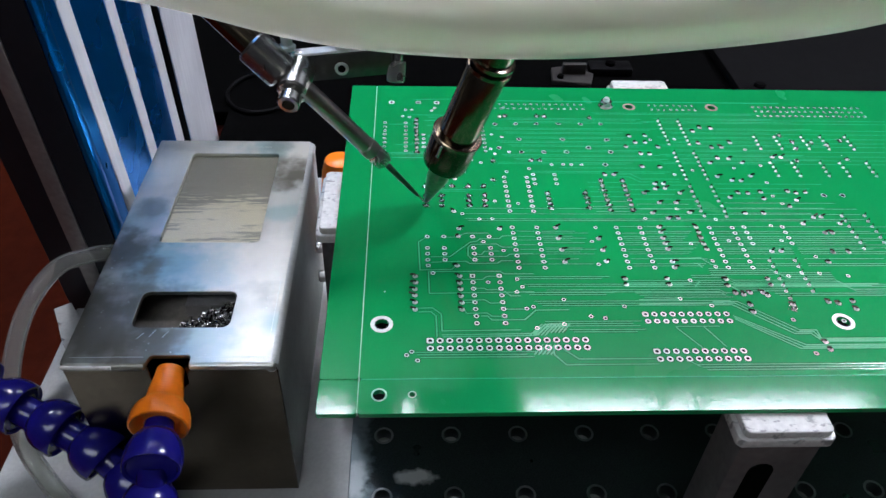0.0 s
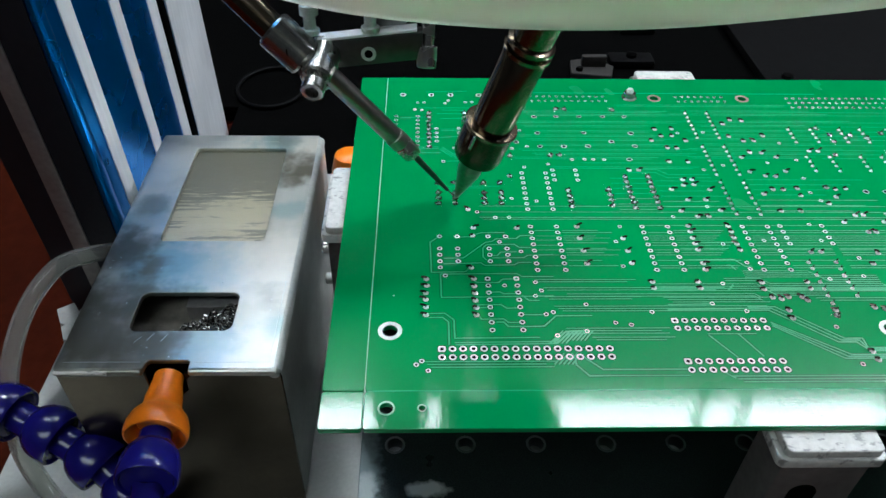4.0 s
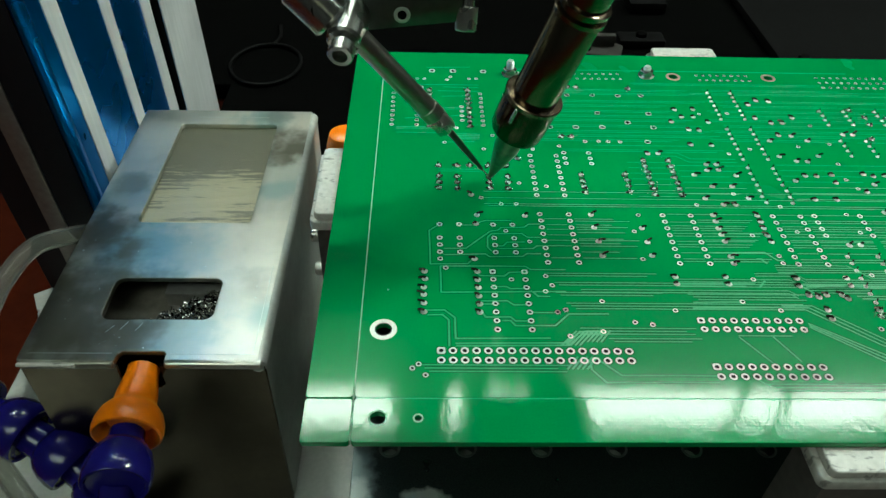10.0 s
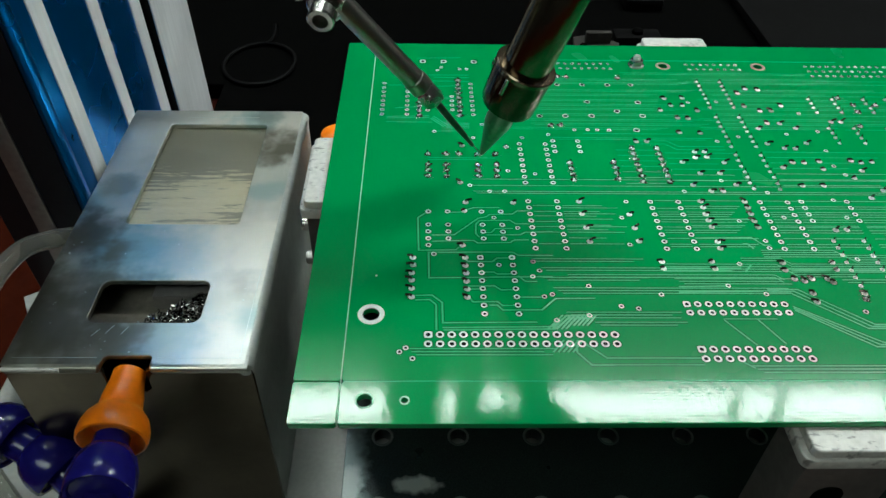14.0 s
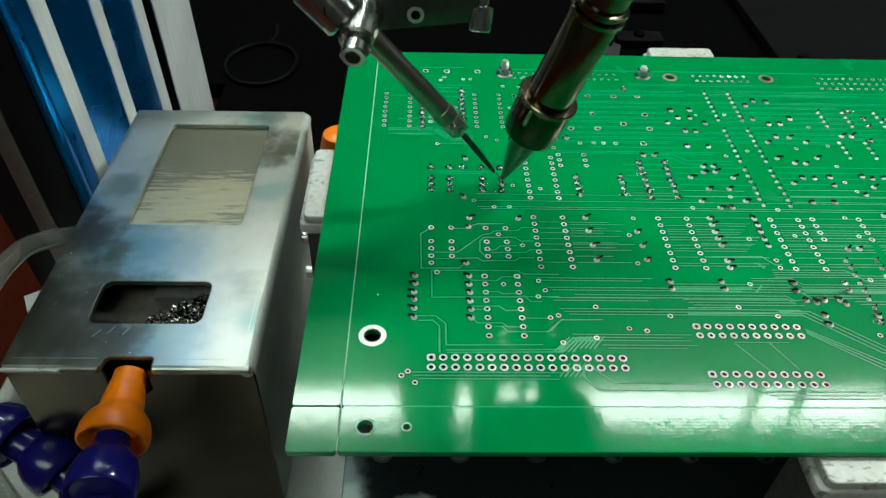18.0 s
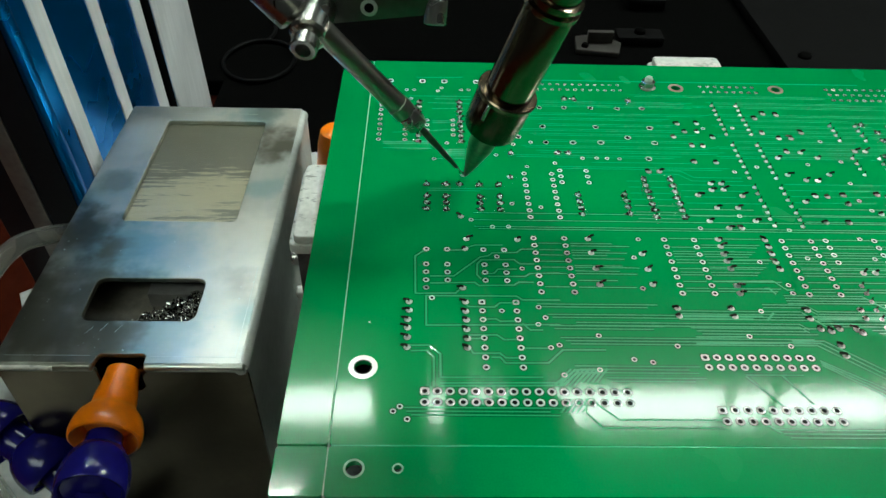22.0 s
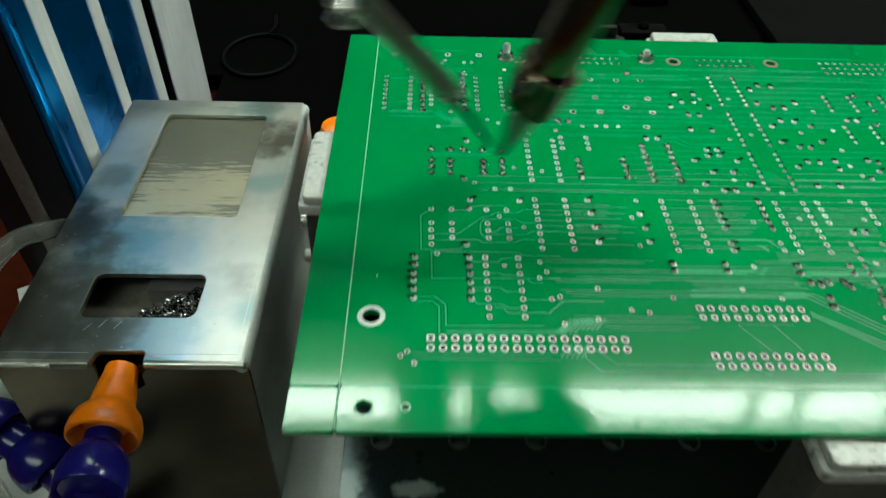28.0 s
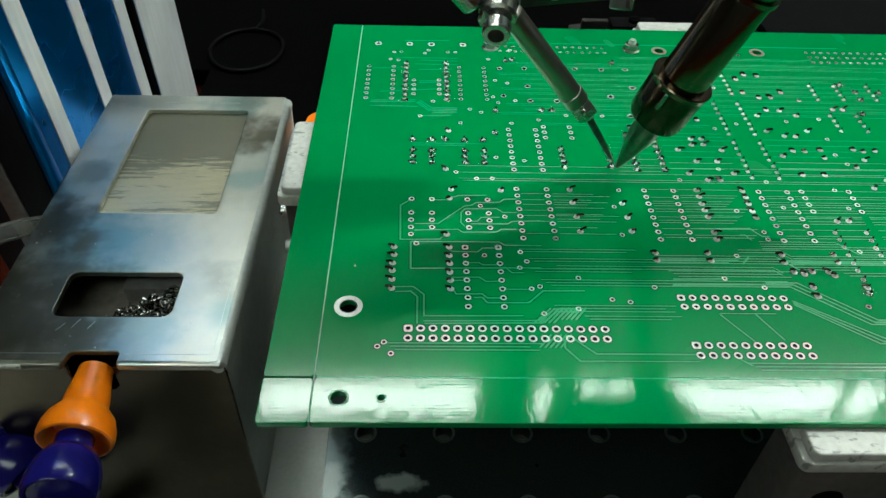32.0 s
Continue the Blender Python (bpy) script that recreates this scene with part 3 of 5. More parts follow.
def column():
    t = base("gantry_column", "blue anodised aluminium extrusion column with bare silver ribs", "column")
    shear = Matrix.Identity(4)
    shear[1][2] = -0.05

    def strip(name, x0, x1, y0, y1, mat, label="", bevel=0.5):
        bm = block(fresh(), x0, y0, -12, x1, y1, 450, bevel)
        bm.transform(Matrix.Translation((0, 0, -97)) @ shear)
        part(name, bm, mat, t, label)
    strip("extrusion", -158, -122.5, 119.5, 273, BLUE_ANODISED, "blue anodised body", 1.2)
    # Added thin sheet that turns the blue narrow face dark.
    strip("dark_face_sheet", -157.5, -127, 118.5, 119.3, SIDE_BLACK, "thin black sheet added on the narrow face")
    strip("corner_ridge", -126, -122.2, 116.8, 122, BLUE_ANODISED, "rounded blue corner", 1.6)
    for y0, y1 in ((128.6, 138.4), (166.4, 175.4), (202.4, 212.7)):
        strip("rib", -126, -122, y0, y1, BARE_ALU, "bare silver rib")
    # Black strip painted as the slot's dark; nothing is cut.
    strip("slot", -126, -122.3, 213, 222.7, BLACK, "black strip in place of an open slot")
    strip("rib", -126, -121.8, 223, 270.5, BARE_ALU, "wide bare silver rib")
    strip("front_rib", -146, -139, 117.9, 121, DULL_ALU, "dull grey front rib")


column()


# ---- things on the sliding table: jig plate, clamps and circuit board ----
TABLE = []


def jig_plate():
    outl = [rounded(-26.5, -120, 280, 205, 3)]
    t = base("jig_plate", "dark oiled steel jig plate with rows of holes", "jig plate")
    for i in range(11):
        for j in range(11):
            x, y = -14.6 + 25 * i, -67.5 + 25 * j
            outl.append(list(reversed(ring_points(x, y, 3.1, 20))))
    part("plate", sheet(outl, -95, -89, 0.4), JIG, t, smooth=False)
    # Pale ring drawn in place of the glint on each hole's chamfer.
    rim = sheet([ring_points(0, 0, 3.6, 24), list(reversed(ring_points(0, 0, 2.75, 24)))], 0, 0.12, 0.05)
    first = part("hole_rim", rim, DULL_STEEL, t, "thin bright ring for the glint on a hole edge", (-14.6, -67.5, -88.99), False)
    for k in range(1, 121):
        ob = new("hole_rim", first.data)
        ob.parent = t
        ob.location = ((-14.6 + 25 * (k % 11)) * MM, (-67.5 + 25 * (k // 11)) * MM, -88.99 * MM)
    TABLE.append(t)


jig_plate()


def clamp(x0, y0, x1, y1, top, label, front=True):
    """A post on the jig plate with a stepped, worn white cap that holds the board's edge."""
    t = base("board_clamp", label, "clamp", group="board clamps")
    part("cap", sheet([rounded(x0 + 1.2, y0 + 0.6, x1 - 1.2, y1 - 0.6, 1.6)], top - 2.4, top, 0.35), WORN_WHITE, t,
         "worn off-white cap with dark scuffs", smooth=False)
    part("lip", sheet([rounded(x0, y0, x1, y1, 1.8)], top - 5.4, top - 2.5, 0.3), WORN_WHITE, t, smooth=False)
    bm = fresh()
    if front:
        block(bm, x0 + 2, y0 + 1.2, -89, x1 - 2, y1 - 1, top - 5.5, 0.6)
        post = part("post", bm, CLAMP_METAL, t, "grey milled post")
        slot = fresh()
        cx = (x0 + x1) / 2 - 2
        # Black plate on the post's face paints the shade of a slot.
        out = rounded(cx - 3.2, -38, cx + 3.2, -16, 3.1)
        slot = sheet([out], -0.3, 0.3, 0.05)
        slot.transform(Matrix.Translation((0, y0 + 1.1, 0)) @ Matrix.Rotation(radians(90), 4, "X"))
        part("slot", slot, HOLE, post, "black plate for the shade in an oval slot", smooth=False)
    else:
        block(bm, x0 + 1.5, y0 + 1.5, -89, x1 - 1, y1 - 1.5, top - 5.5, 0.6)
        post = part("post", bm, DARK_STEEL, t, "dark steel post")
        for y, z in ((y0 + 6, -14), (y0 + 6, -27), (y0 + 20, -14)):
            part("bolt", lathe(fresh(), [(0, 1.7), (0.3, 2.0), (2.2, 2.0), (2.6, 1.6)], (x0 + 1.6, y, z), (-1, 0, 0), 16), STEEL, post)
    TABLE.append(t)


clamp(73.3, -28.6, 97.5, -14, -1.8, "worn white-capped metal clamp under the board's front edge")
clamp(76.5, 126, 101.5, 144.4, -1.8, "worn white-capped metal clamp at the board's rear edge")
clamp(-34.4, 47, -20, 78.5, -1.8, "worn white-capped metal clamp beside the steel box", False)

SX, SY = -17.8, -12.4


def circuit_board():
    t = base("circuit_board", "green printed circuit board with tinned pads and cut leads", "circuit board")

    def panel(name, x0, y0, x1, y1, holes, label="", mat=RAIL_MASK):
        out = [rounded(x0, y0, x1, y1, 0.7)] + [list(reversed(ring_points(x, y, r, 28))) for x, y, r in holes]
        part(name, sheet(out, -1.6, 0, 0.13), mat, t, label, smooth=False)
    panel("substrate", SX + 0.12, SY + 0.12, 262.8, 133.8,
          ((-12.65, 5.9, 1.9), (112.8, 6.0, 1.9), (79.5, 119.2, 1.5), (111.9, 119.2, 1.5)), mat=SOLDER_MASK)
    panel("side_rail", -27.5, SY + 0.12, SX - 0.12, 133.8, (), "break-off side strip", SOLDER_MASK)
    panel("front_rail", SX + 0.12, -22.7, 262.8, SY - 0.12, ((-12.7, -17.2, 1.5), (-4.73, -17.2, 0.7)), "break-off front strip")
    panel("corner_tab", -27.5, -22.7, SX - 0.12, SY - 0.12, (), "break-off corner")
    part("score_line", block(fresh(), SX - 0.13, -22.5, -1.2, SX + 0.13, 133.6, -0.03), GROOVE, t, "pale scored groove")
    part("score_line", block(fresh(), SX + 0.5, SY - 0.24, -1.2, 262.5, SY + 0.24, -0.05), TRACE, t, "scored groove")
    TABLE.append(t)
    return t


board = circuit_board()


def two_tone(name, bm, mats):
    bm.transform(Matrix.Scale(MM, 4))
    me = bpy.data.meshes.new(name)
    bm.to_mesh(me)
    bm.free()
    for m in mats:
        me.materials.append(m)
    return me


def add_pad(bm, x, y, r, hole, square=False, seg=14, skew=0.0):
    """A raised tinned ring round a black disc that stands for the drilled hole's shade; the ring is material 0 and the
    disc material 1.
    """
    def ring(rad, z, sq=False, dx=0.0):
        out = []
        for k in range(seg):
            a = 2 * math.pi * (k + 0.5) / seg
            q = rad / max(abs(math.cos(a)), abs(math.sin(a))) if sq else rad
            out.append(bm.verts.new((x + dx + q * math.cos(a), y + q * math.sin(a), z)))
        return out
    mid, crest = (r + hole) / 2, min(0.12, 0.45 * (r - hole))
    rings = [ring(r, 0.014, square), ring(r * 0.95, 0.6 * crest, square), ring(mid, crest, False, skew), ring(hole * 1.1, 0.7 * crest, False, skew), ring(hole, 0.016, False, skew)]
    gap = [ring(r + 0.26, 0.013, square), rings[0]]
    for k in range(seg):
        bm.faces.new((gap[0][k], gap[0][(k + 1) % seg], gap[1][(k + 1) % seg], gap[1][k])).material_index = 2
    for p, q in zip(rings, rings[1:]):
        for k in range(seg):
            bm.faces.new((p[k], p[(k + 1) % seg], q[(k + 1) % seg], q[k])).smooth = True
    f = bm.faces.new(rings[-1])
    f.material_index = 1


def add_lead(bm, x, y, turn, length, rise, r=0.27):
    """A clipped component lead, bent over from its solder cone."""
    c, s = math.cos(radians(turn)), math.sin(radians(turn))
    lathe(bm, [(0.04, r * 1.5), (0.2, r * 1.3), (0.42, r * 1.0), (0.6, r * 0.5)], (x, y, 0), (0, 0, 1), 10)
    p, q = Vector((x, y, 0.2)), Vector((x + 0.25 * c, y + 0.25 * s, 0.75))
    e = Vector((x + length * c, y + length * s, 0.75 + rise))
    n0 = len(bm.faces)
    sweep(bm, [p, q, e], r, 7, 3)
    bm.faces.ensure_lookup_table()
    for f in list(bm.faces)[n0:]:
        f.material_index = 1


def add_blob(bm, x, y, r, h, rnd):
    prof = [(0.02, r), (h * 0.3, r * 0.93), (h * 0.7, r * 0.62), (h * 0.95, r * 0.25), (h, r * 0.05)]
    lathe(bm, prof, (x, y, 0), (rnd.uniform(-0.25, 0.25), rnd.uniform(-0.25, 0.25), 1), 12)


PITCH_Y = 2.62
PADS, LEADS, BLOBS = [], [], []


def col(x, y, n, kind="pad", turn=180, r=0.74, hole=0.4, first_square=False):
    """n places one pitch apart, running from (x, y) towards the front."""
    for k in range(n):
        if kind == "pad":
            PADS.append((x, y - k * PITCH_Y, r, hole, first_square and k == 0))
        elif kind == "lead":
            LEADS.append((x, y - k * PITCH_Y, turn))
        else:
            BLOBS.append((x, y - k * PITCH_Y, kind))


def row(x, y, n, pitch=2.54, r=0.82, hole=0.5, first_square=False):
    for k in range(n):
        PADS.append((x + k * pitch, y, r, hole, first_square and k == 0))


def vias(*places, r=0.62, hole=0.36):
    for x, y in places:
        PADS.append((x, y, r, hole, False))


def leads(turn, *places):
    for x, y in places:
        LEADS.append((x, y, turn))


# headers at the front edge
row(0, 0, 17, r=0.93, hole=0.5, first_square=True)
row(0, -2.6, 17, r=0.93, hole=0.5)
row(58.8, 9.1, 10, 2.5, r=0.86, hole=0.44, first_square=True)
row(58.9, 6.5, 10, 2.5, r=0.86, hole=0.38)
row(58.6, -4.1, 10, 2.54, r=0.9, hole=0.48, first_square=True)
row(58.8, -6.7, 10, 2.54, r=0.9, hole=0.48)
# dual in-line columns
for x in (12.6, 20.25):
    col(x, 24.4, 8, first_square=True)
for x in (26.35, 33.95, 58.75, 66.2, 88.1, 95.45):
    col(x, 46.1, 8)
for x in (26.45, 34.0):
    col(x, 72.5, 8)
for x in (-14.0, -6.45, 13.75, 21.45):
    col(x, 106.3, 8, r=0.66, hole=0.46)
col(-0.1, 98.3, 4, r=0.68, hole=0.4)
col(7.5, 98.5, 4, r=0.68, hole=0.4)
col(43.7, 74.1, 3)
col(36.4, 74.1, 3)
col(99.3, 46.4, 4)
col(111.6, 46.5, 4)
for x in (0.05, 5.05, 13.8, 18.8):
    col(x, 36.5, 3)
    vias((x, 41.7), r=0.75, hole=0.38)
vias((0.1, 28.8), (1.4, 25.6), r=0.68, hole=0.4)
# memory rows with long cut leads
for x in (88.2, 95.6):
    for y in (108.8, 87.5, 67.5):
        col(x, y, 7, "lead", 80)
for x in (121.1, 128.9, 139, 146.2, 155.6):
    col(x, 98.5, 4, "lead", 75)
    col(x, 81.8, 4, "lead", 75)
col(101.6, 30.8, 8, "lead", 70)
col(109.2, 30.8, 6, "lead", 70)
col(133.2, 52.0, 7, "lead", 70)
col(140.8, 52.0, 7, "lead", 70)
# leads bent flat beside the near components
col(-3.7, 24.4, 6, "lead", 175)
col(8.95, 24.3, 6, "lead", 170)
col(72.15, 46.4, 5, "lead", 8)
col(72.1, 30.5, 2, "lead", 5)
col(84.1, 46.4, 5, "lead", 172)
leads(20, (9.8, 45.5), (22.2, 45.5), (39.8, 45.9), (39.9, 40.9), (40.0, 35.6), (40.0, 30.2), (52.0, 40.9), (52.3, 35.6), (52.4, 30.4))
leads(195, (9.4, 42.0), (8.4, 28.8), (56.4, 23.2), (56.2, 20.6), (68.7, 23.3), (68.8, 20.8), (85.7, 22.9), (85.6, 20.3), (97.9, 23.0), (97.9, 20.5))
leads(160, (86.8, 17.2), (88.9, 16.6), (90.8, 17.3), (94.5, 17.3), (95.6, 16.1), (89.3, 12.6), (89.1, 9.9), (101.4, 12.7), (8.8, 54.2), (9.7, 71.6))
leads(185, (74.8, 98.5), (80.7, 98.7), (76.1, 94.2), (79.7, 94.3), (72.1, 91.5), (76.5, 86.9), (79.5, 86.8), (74.9, 79.1), (81.0, 79.0), (60.9, 74.3))
leads(10, (63.9, 74.4), (76.6, 69.1), (79.5, 69.1), (76.2, 66.4), (79.6, 66.5), (71.9, 64.0), (75.5, 58.8), (81.0, 58.9), (72.0, 53.5), (76.3, 50.9))
leads(170, (79.7, 50.9), (83.8, 91.2), (103.0, 104.5), (106.7, 104.1), (99.4, 101.8), (99.3, 94.0), (103.4, 91.3), (106.9, 91.3), (110.9, 94.3), (103.3, 84.4))
leads(15, (106.8, 84.2), (99.3, 81.6), (110.9, 81.8), (99.6, 73.6), (103.8, 71.2), (106.8, 71.1), (111.1, 73.8), (99.9, 61.6), (83.9, 63.9), (83.9, 53.7))
leads(188, (102.4, 53.4), (108.2, 53.5), (103.7, 64.2), (106.8, 64.0), (111.6, 64.6), (111.2, 61.1), (120.7, 65.1), (123.2, 64.3), (126.5, 64.6), (118.2, 57.0))
leads(30, (121.8, 60.5), (123.3, 85.2), (126.3, 85.3), (103.8, 35.0), (106.7, 35.0), (119.1, 48.1), (123.7, 51.5), (126.4, 51.5), (131.1, 48.1), (124.1, 43.7))
leads(165, (126.4, 43.7), (112.1, 13.6), (114.6, 13.0), (119.1, 13.8), (118.6, 10.8), (104.7, -1.2), (104.8, -3.9), (122.6, 34.6), (127.6, 34.6), (119.3, 30.1))
# vias and single pads
vias((16.9, 39.3), (22.6, 35.3), (16.9, 21.8), (25.2, 23.0), (26.4, 19.9), (24.6, 17.9), (37.3, 14.8), (26.6, 11.4), (28.5, 12.1), (28.5, 4.2), (36.0, 5.6))
vias((-4.8, -3.7), (-6.1, -4.8), (-3.3, -6.6), (53.7, 12.1), (70.1, 15.0), (78.2, 12.3), (43.7, 8.4), (47.5, 7.7), (75.1, 22.4), (49.9, 39.5), (49.9, 29.2))
vias((52.3, 46.1), (80.1, 38.4), (92.3, 39.9), (84.3, 30.7), (84.4, 28.1), (99.1, 6.8), (108.8, 39.9), (108.2, 47.1), (100.4, -5.2), (113.1, 6.3), (104.7, 24.1))
vias((1.9, 78.7), (16.2, 82.6), (19.3, 81.0), (5.6, 86.5), (13.2, 75.5), (27.6, 75.7), (29.7, 87.6), (24.6, 86.3), (23.3, 89.4), (24.5, 98.8), (28.1, 97.3), (11.3, 52.8))
vias((22.1, 59.4), (29.5, 58.1), (23.2, 111.7), (30.6, 117.9), (-6.6, 115.5), (-4.3, 115.6), (3.2, 115.1), (4.4, 117.0), (10.5, 115.9), (12.9, 116.0), (-7.6, 110.8), (-5.1, 110.3))
vias((109.1, 25.2), (114.4, 25.2), (122.5, 24.1), (116.4, 32.5), (114.7, 62.5), (116.3, 58.4), (35.5, 77.5), (47.6, 80.2), (43.6, 80.0), (50.5, 80.1), (54.0, 80.0), (16.5, 50.2))
vias((20.5, 50.3), (69.0, 50.6), (80.5, 55.5), (91.5, 50.2), (85.0, 74.5), (82.0, 96.0), (91.0, 96.5), (92.0, 77.0), (107.0, 78.5), (115.0, 90.0), (117.0, 80.0), (115.5, 70.0))
for x, y in ((26.4, 106.0), (34.1, 106.3), (41.8, 106.4), (50.0, 106.5), (58.3, 106.4), (65.9, 106.6), (34.1, 95.8), (26.4, 90.2), (34.1, 87.6), (49.9, 96.0)):
    PADS.append((x, y, 0.85, 0.7, False))
for x, y in ((66.0, 95.8), (58.4, 90.6), (65.8, 88.0), (62.3, 80.2), (42.0, 87.7), (50.1, 87.9), (132.3, 63.0), (138.6, 63.0)):
    PADS.append((x, y, 0.95, 0.74, False))
for x in (-11.9, -1.7, 5.3, 15.5):
    PADS.append((x, 121, 1.0, 0.68, True))
# rear connector fields
for x0, n in ((27.0, 15), (87.6, 8)):
    row(x0, 120.4, n, 2.42, r=0.52, hole=0.38)
    row(x0 + 0.4, 117.2, n, 2.42, r=0.52, hole=0.38)
for y in (119.8, 116.6, 113.4):
    row(128.5, y, 18, 2.47, r=0.56, hole=0.4)
# soldered joints
for x in (0, 5.15, 13.95, 19.1):
    col(x, 62.2, 3, "burnt")
    BLOBS.append((x, 67.3, "burnt"))
BLOBS.append((8.8, 67.4, "burnt"))
col(58.85, 70.6, 7, "bright")
col(66.15, 70.6, 7, "bright")
col(52.3, 63.9, 4, "bright")
col(39.9, 63.4, 4, "bright")
for x in (-2.6, 9.7):
    col(x, 108.4, 9, "bright")
for x, y in ((23.6, 82.2), (22.5, 70.9), (36.7, 82.5), (39.9, 82.6), (28.5, 110.9), (30.5, 111.5), (42.5, 111.5), (45.5, 111.4), (62.5, 111.0), (100.9, 10.7)):
    BLOBS.append((x, y, "bright"))
for x, y in ((131.0, 99.3), (134.4, 95.0), (134.2, 91.0), (131.2, 83.0), (146.5, 93.0), (152.8, 96.3), (149.8, 84.0), (141.5, 95.0)):
    BLOBS.append((x, y, "bright"))


def populate(t):
    rnd = random.Random(5)
    shapes = {}
    far = bmesh.new()
    near = sorted(PADS, key=lambda p: p[1] + 0.12 * abs(p[0] - 35))[:290]
    chosen = set(id(p) for p in near)
    for p in PADS:
        x, y, r, hole, sq = p
        if id(p) in chosen:
            key = (r, hole, sq)
            if key not in shapes:
                bm = bmesh.new()
                add_pad(bm, 0, 0, r, hole, sq, 16)
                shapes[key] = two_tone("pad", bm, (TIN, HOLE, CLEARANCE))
            ob = new("pad", shapes[key])
            ob.parent = t
            ob.location = (x * MM, y * MM, 0)
            ob.rotation_euler = (0, 0, 0 if sq else rnd.uniform(0, 6))
        else:
            add_pad(far, x, y, r, hole, sq, 10)
    ob = new("small_pad", two_tone("small_pad", far, (TIN, HOLE, CLEARANCE)))
    ob.parent = t
    tagged(ob, "small tinned pads", kind="stuff")
    forms = []
    for k in range(6):
        bm = bmesh.new()
        add_pad(bm, 0, 0, 0.78, 0.46, False, 12)
        add_lead(bm, 0, 0, 0, 0.95 + 0.14 * k, (-0.35, -0.2, 0.0, -0.3, 0.1, -0.1)[k], 0.3)
        forms.append(two_tone("lead", bm, (TIN, LEAD, CLEARANCE)))
    tall = bmesh.new()
    add_pad(tall, 0, 0, 0.56, 0.34, False, 12)
    add_lead(tall, 0, 0, 0, 0.4, 0.35, 0.17)
    tall = two_tone("lead", tall, (TIN, LEAD, CLEARANCE))
    for x, y, turn in LEADS:
        ob = new("lead", tall if 60 < turn < 90 else rnd.choice(forms))
        ob.parent = t
        ob.location = ((x + rnd.uniform(-0.15, 0.15)) * MM, (y + rnd.uniform(-0.15, 0.15)) * MM, 0)
        ob.rotation_euler = (0, 0, radians(turn + rnd.uniform(-14, 14)))
    stub = bmesh.new()
    add_pad(stub, 0, 0, 0.72, 0.4, False, 12)
    add_lead(stub, 0, 0, 0, 0.28, 0.3, 0.24)
    stub = two_tone("lead", stub, (TIN, LEAD, CLEARANCE))
    bright, burnt = bmesh.new(), bmesh.new()
    for x, y, kind in BLOBS:
        ob = new("lead", stub)
        ob.parent = t
        ob.location = (x * MM, y * MM, 0)
        ob.rotation_euler = (0, 0, rnd.uniform(0, 6))
        dark = kind == "burnt"
        for k in range(7 if dark else 3):
            a, q = rnd.uniform(0, 6.3), rnd.uniform(0.3, 1.0)
            add_blob(burnt, x + q * math.cos(a), y + q * math.sin(a), rnd.uniform(0.3, 0.55), rnd.uniform(0.12, 0.3), rnd)
        for k in range(5):
            a, q = rnd.uniform(0, 6.3), rnd.uniform(0.35, 0.75)
            add_blob(bright, x + q * math.cos(a), y + q * math.sin(a), rnd.uniform(0.16, 0.3), rnd.uniform(0.35, 0.6), rnd)
        for k in range(12 if dark else 26):
            add_blob(bright, x + rnd.gauss(0, 0.7), y + rnd.gauss(0, 0.9), rnd.uniform(0.06, 0.14), rnd.uniform(0.08, 0.22), rnd)
    tagged(part("solder_joint", bright, SOLDER, t, "lumpy shiny solder joints"), kind="stuff")
    tagged(part("burnt_flux", burnt, FLUX, t, "dark scorched flux on the joints"), kind="stuff")


populate(board)


def ring_part(name, x, y, r0, r1, mat, t, z=0.07, label=""):
    part(name, sheet([ring_points(x, y, r1, 36), list(reversed(ring_points(x, y, r0, 36)))], 0.0, z, 0.02), mat, t, label, at=(0, 0, 0.004), smooth=False)


for hx, hy in ((-12.65, 5.9), (112.8, 6.0)):
    ring_part("mounting_ring", hx, hy, 1.92, 3.0, TIN, board, label="bare tinned ring round a mounting hole")
    ring_part("hole_wall", hx, hy, 1.7, 1.9, DARK_STEEL, board, 0.02)
    # Added black disc below the board keeps the mounting hole dark.
    part("hole_darkener", lathe(fresh(), [(0, 3.2), (6, 3.2)], (hx, hy, -8.2)), BLACK, board, "black disc added to darken the hole")
for hx, hy in ((79.5, 119.2), (111.9, 119.2)):
    ring_part("mounting_ring", hx, hy, 1.52, 2.45, BARE_LAND, board, label="dull brown land round a hole")
ring_part("mounting_ring", -12.7, -17.2, 1.52, 1.95, LEGEND, board)
ring_part("mounting_ring", -4.73, -17.2, 0.72, 1.05, LEGEND, board)


part("paint_speck", lathe(fresh(), [(0.0, 0.24), (0.05, 0.2), (0.07, 0.05)], (-12.1, 18.1, 0.004), seg=10), WORN_WHITE, board, "tiny white speck")


def stud(x, y, turns):
    s = base("screw_stud", "small bright screw with a hexagon nut on the circuit board", "screw", (x, y, 0), "board screws")
    part("washer", lathe(fresh(), [(0.01, 2.7), (0.3, 2.7), (0.4, 2.5)], seg=24), STEEL, s)
    part("nut", lathe(fresh(), [(0.4, 2.1), (0.6, 2.35), (1.9, 2.35), (2.15, 2.05)], seg=6), STEEL, s)
    th = [(2.1, 1.1)]
    for k in range(turns):
        th += [(2.35 + k * 0.5, 1.3), (2.6 + k * 0.5, 1.0)]
    part("thread", lathe(fresh(), th + [(2.5 + turns * 0.5, 0.95)], seg=18), TIN, s)
    TABLE.append(s)
    return s


STUDS = {}
for x, y, turns in ((70.4, 119.8, 2), (24.3, 119.6, 5)):
    st = stud(x, y, turns)
    STUDS[st.name] = (x, y)


# ---- copper traces under the mask ----
TRACES = []


def trace(*pts, w=0.3):
    TRACES.append((w, pts))


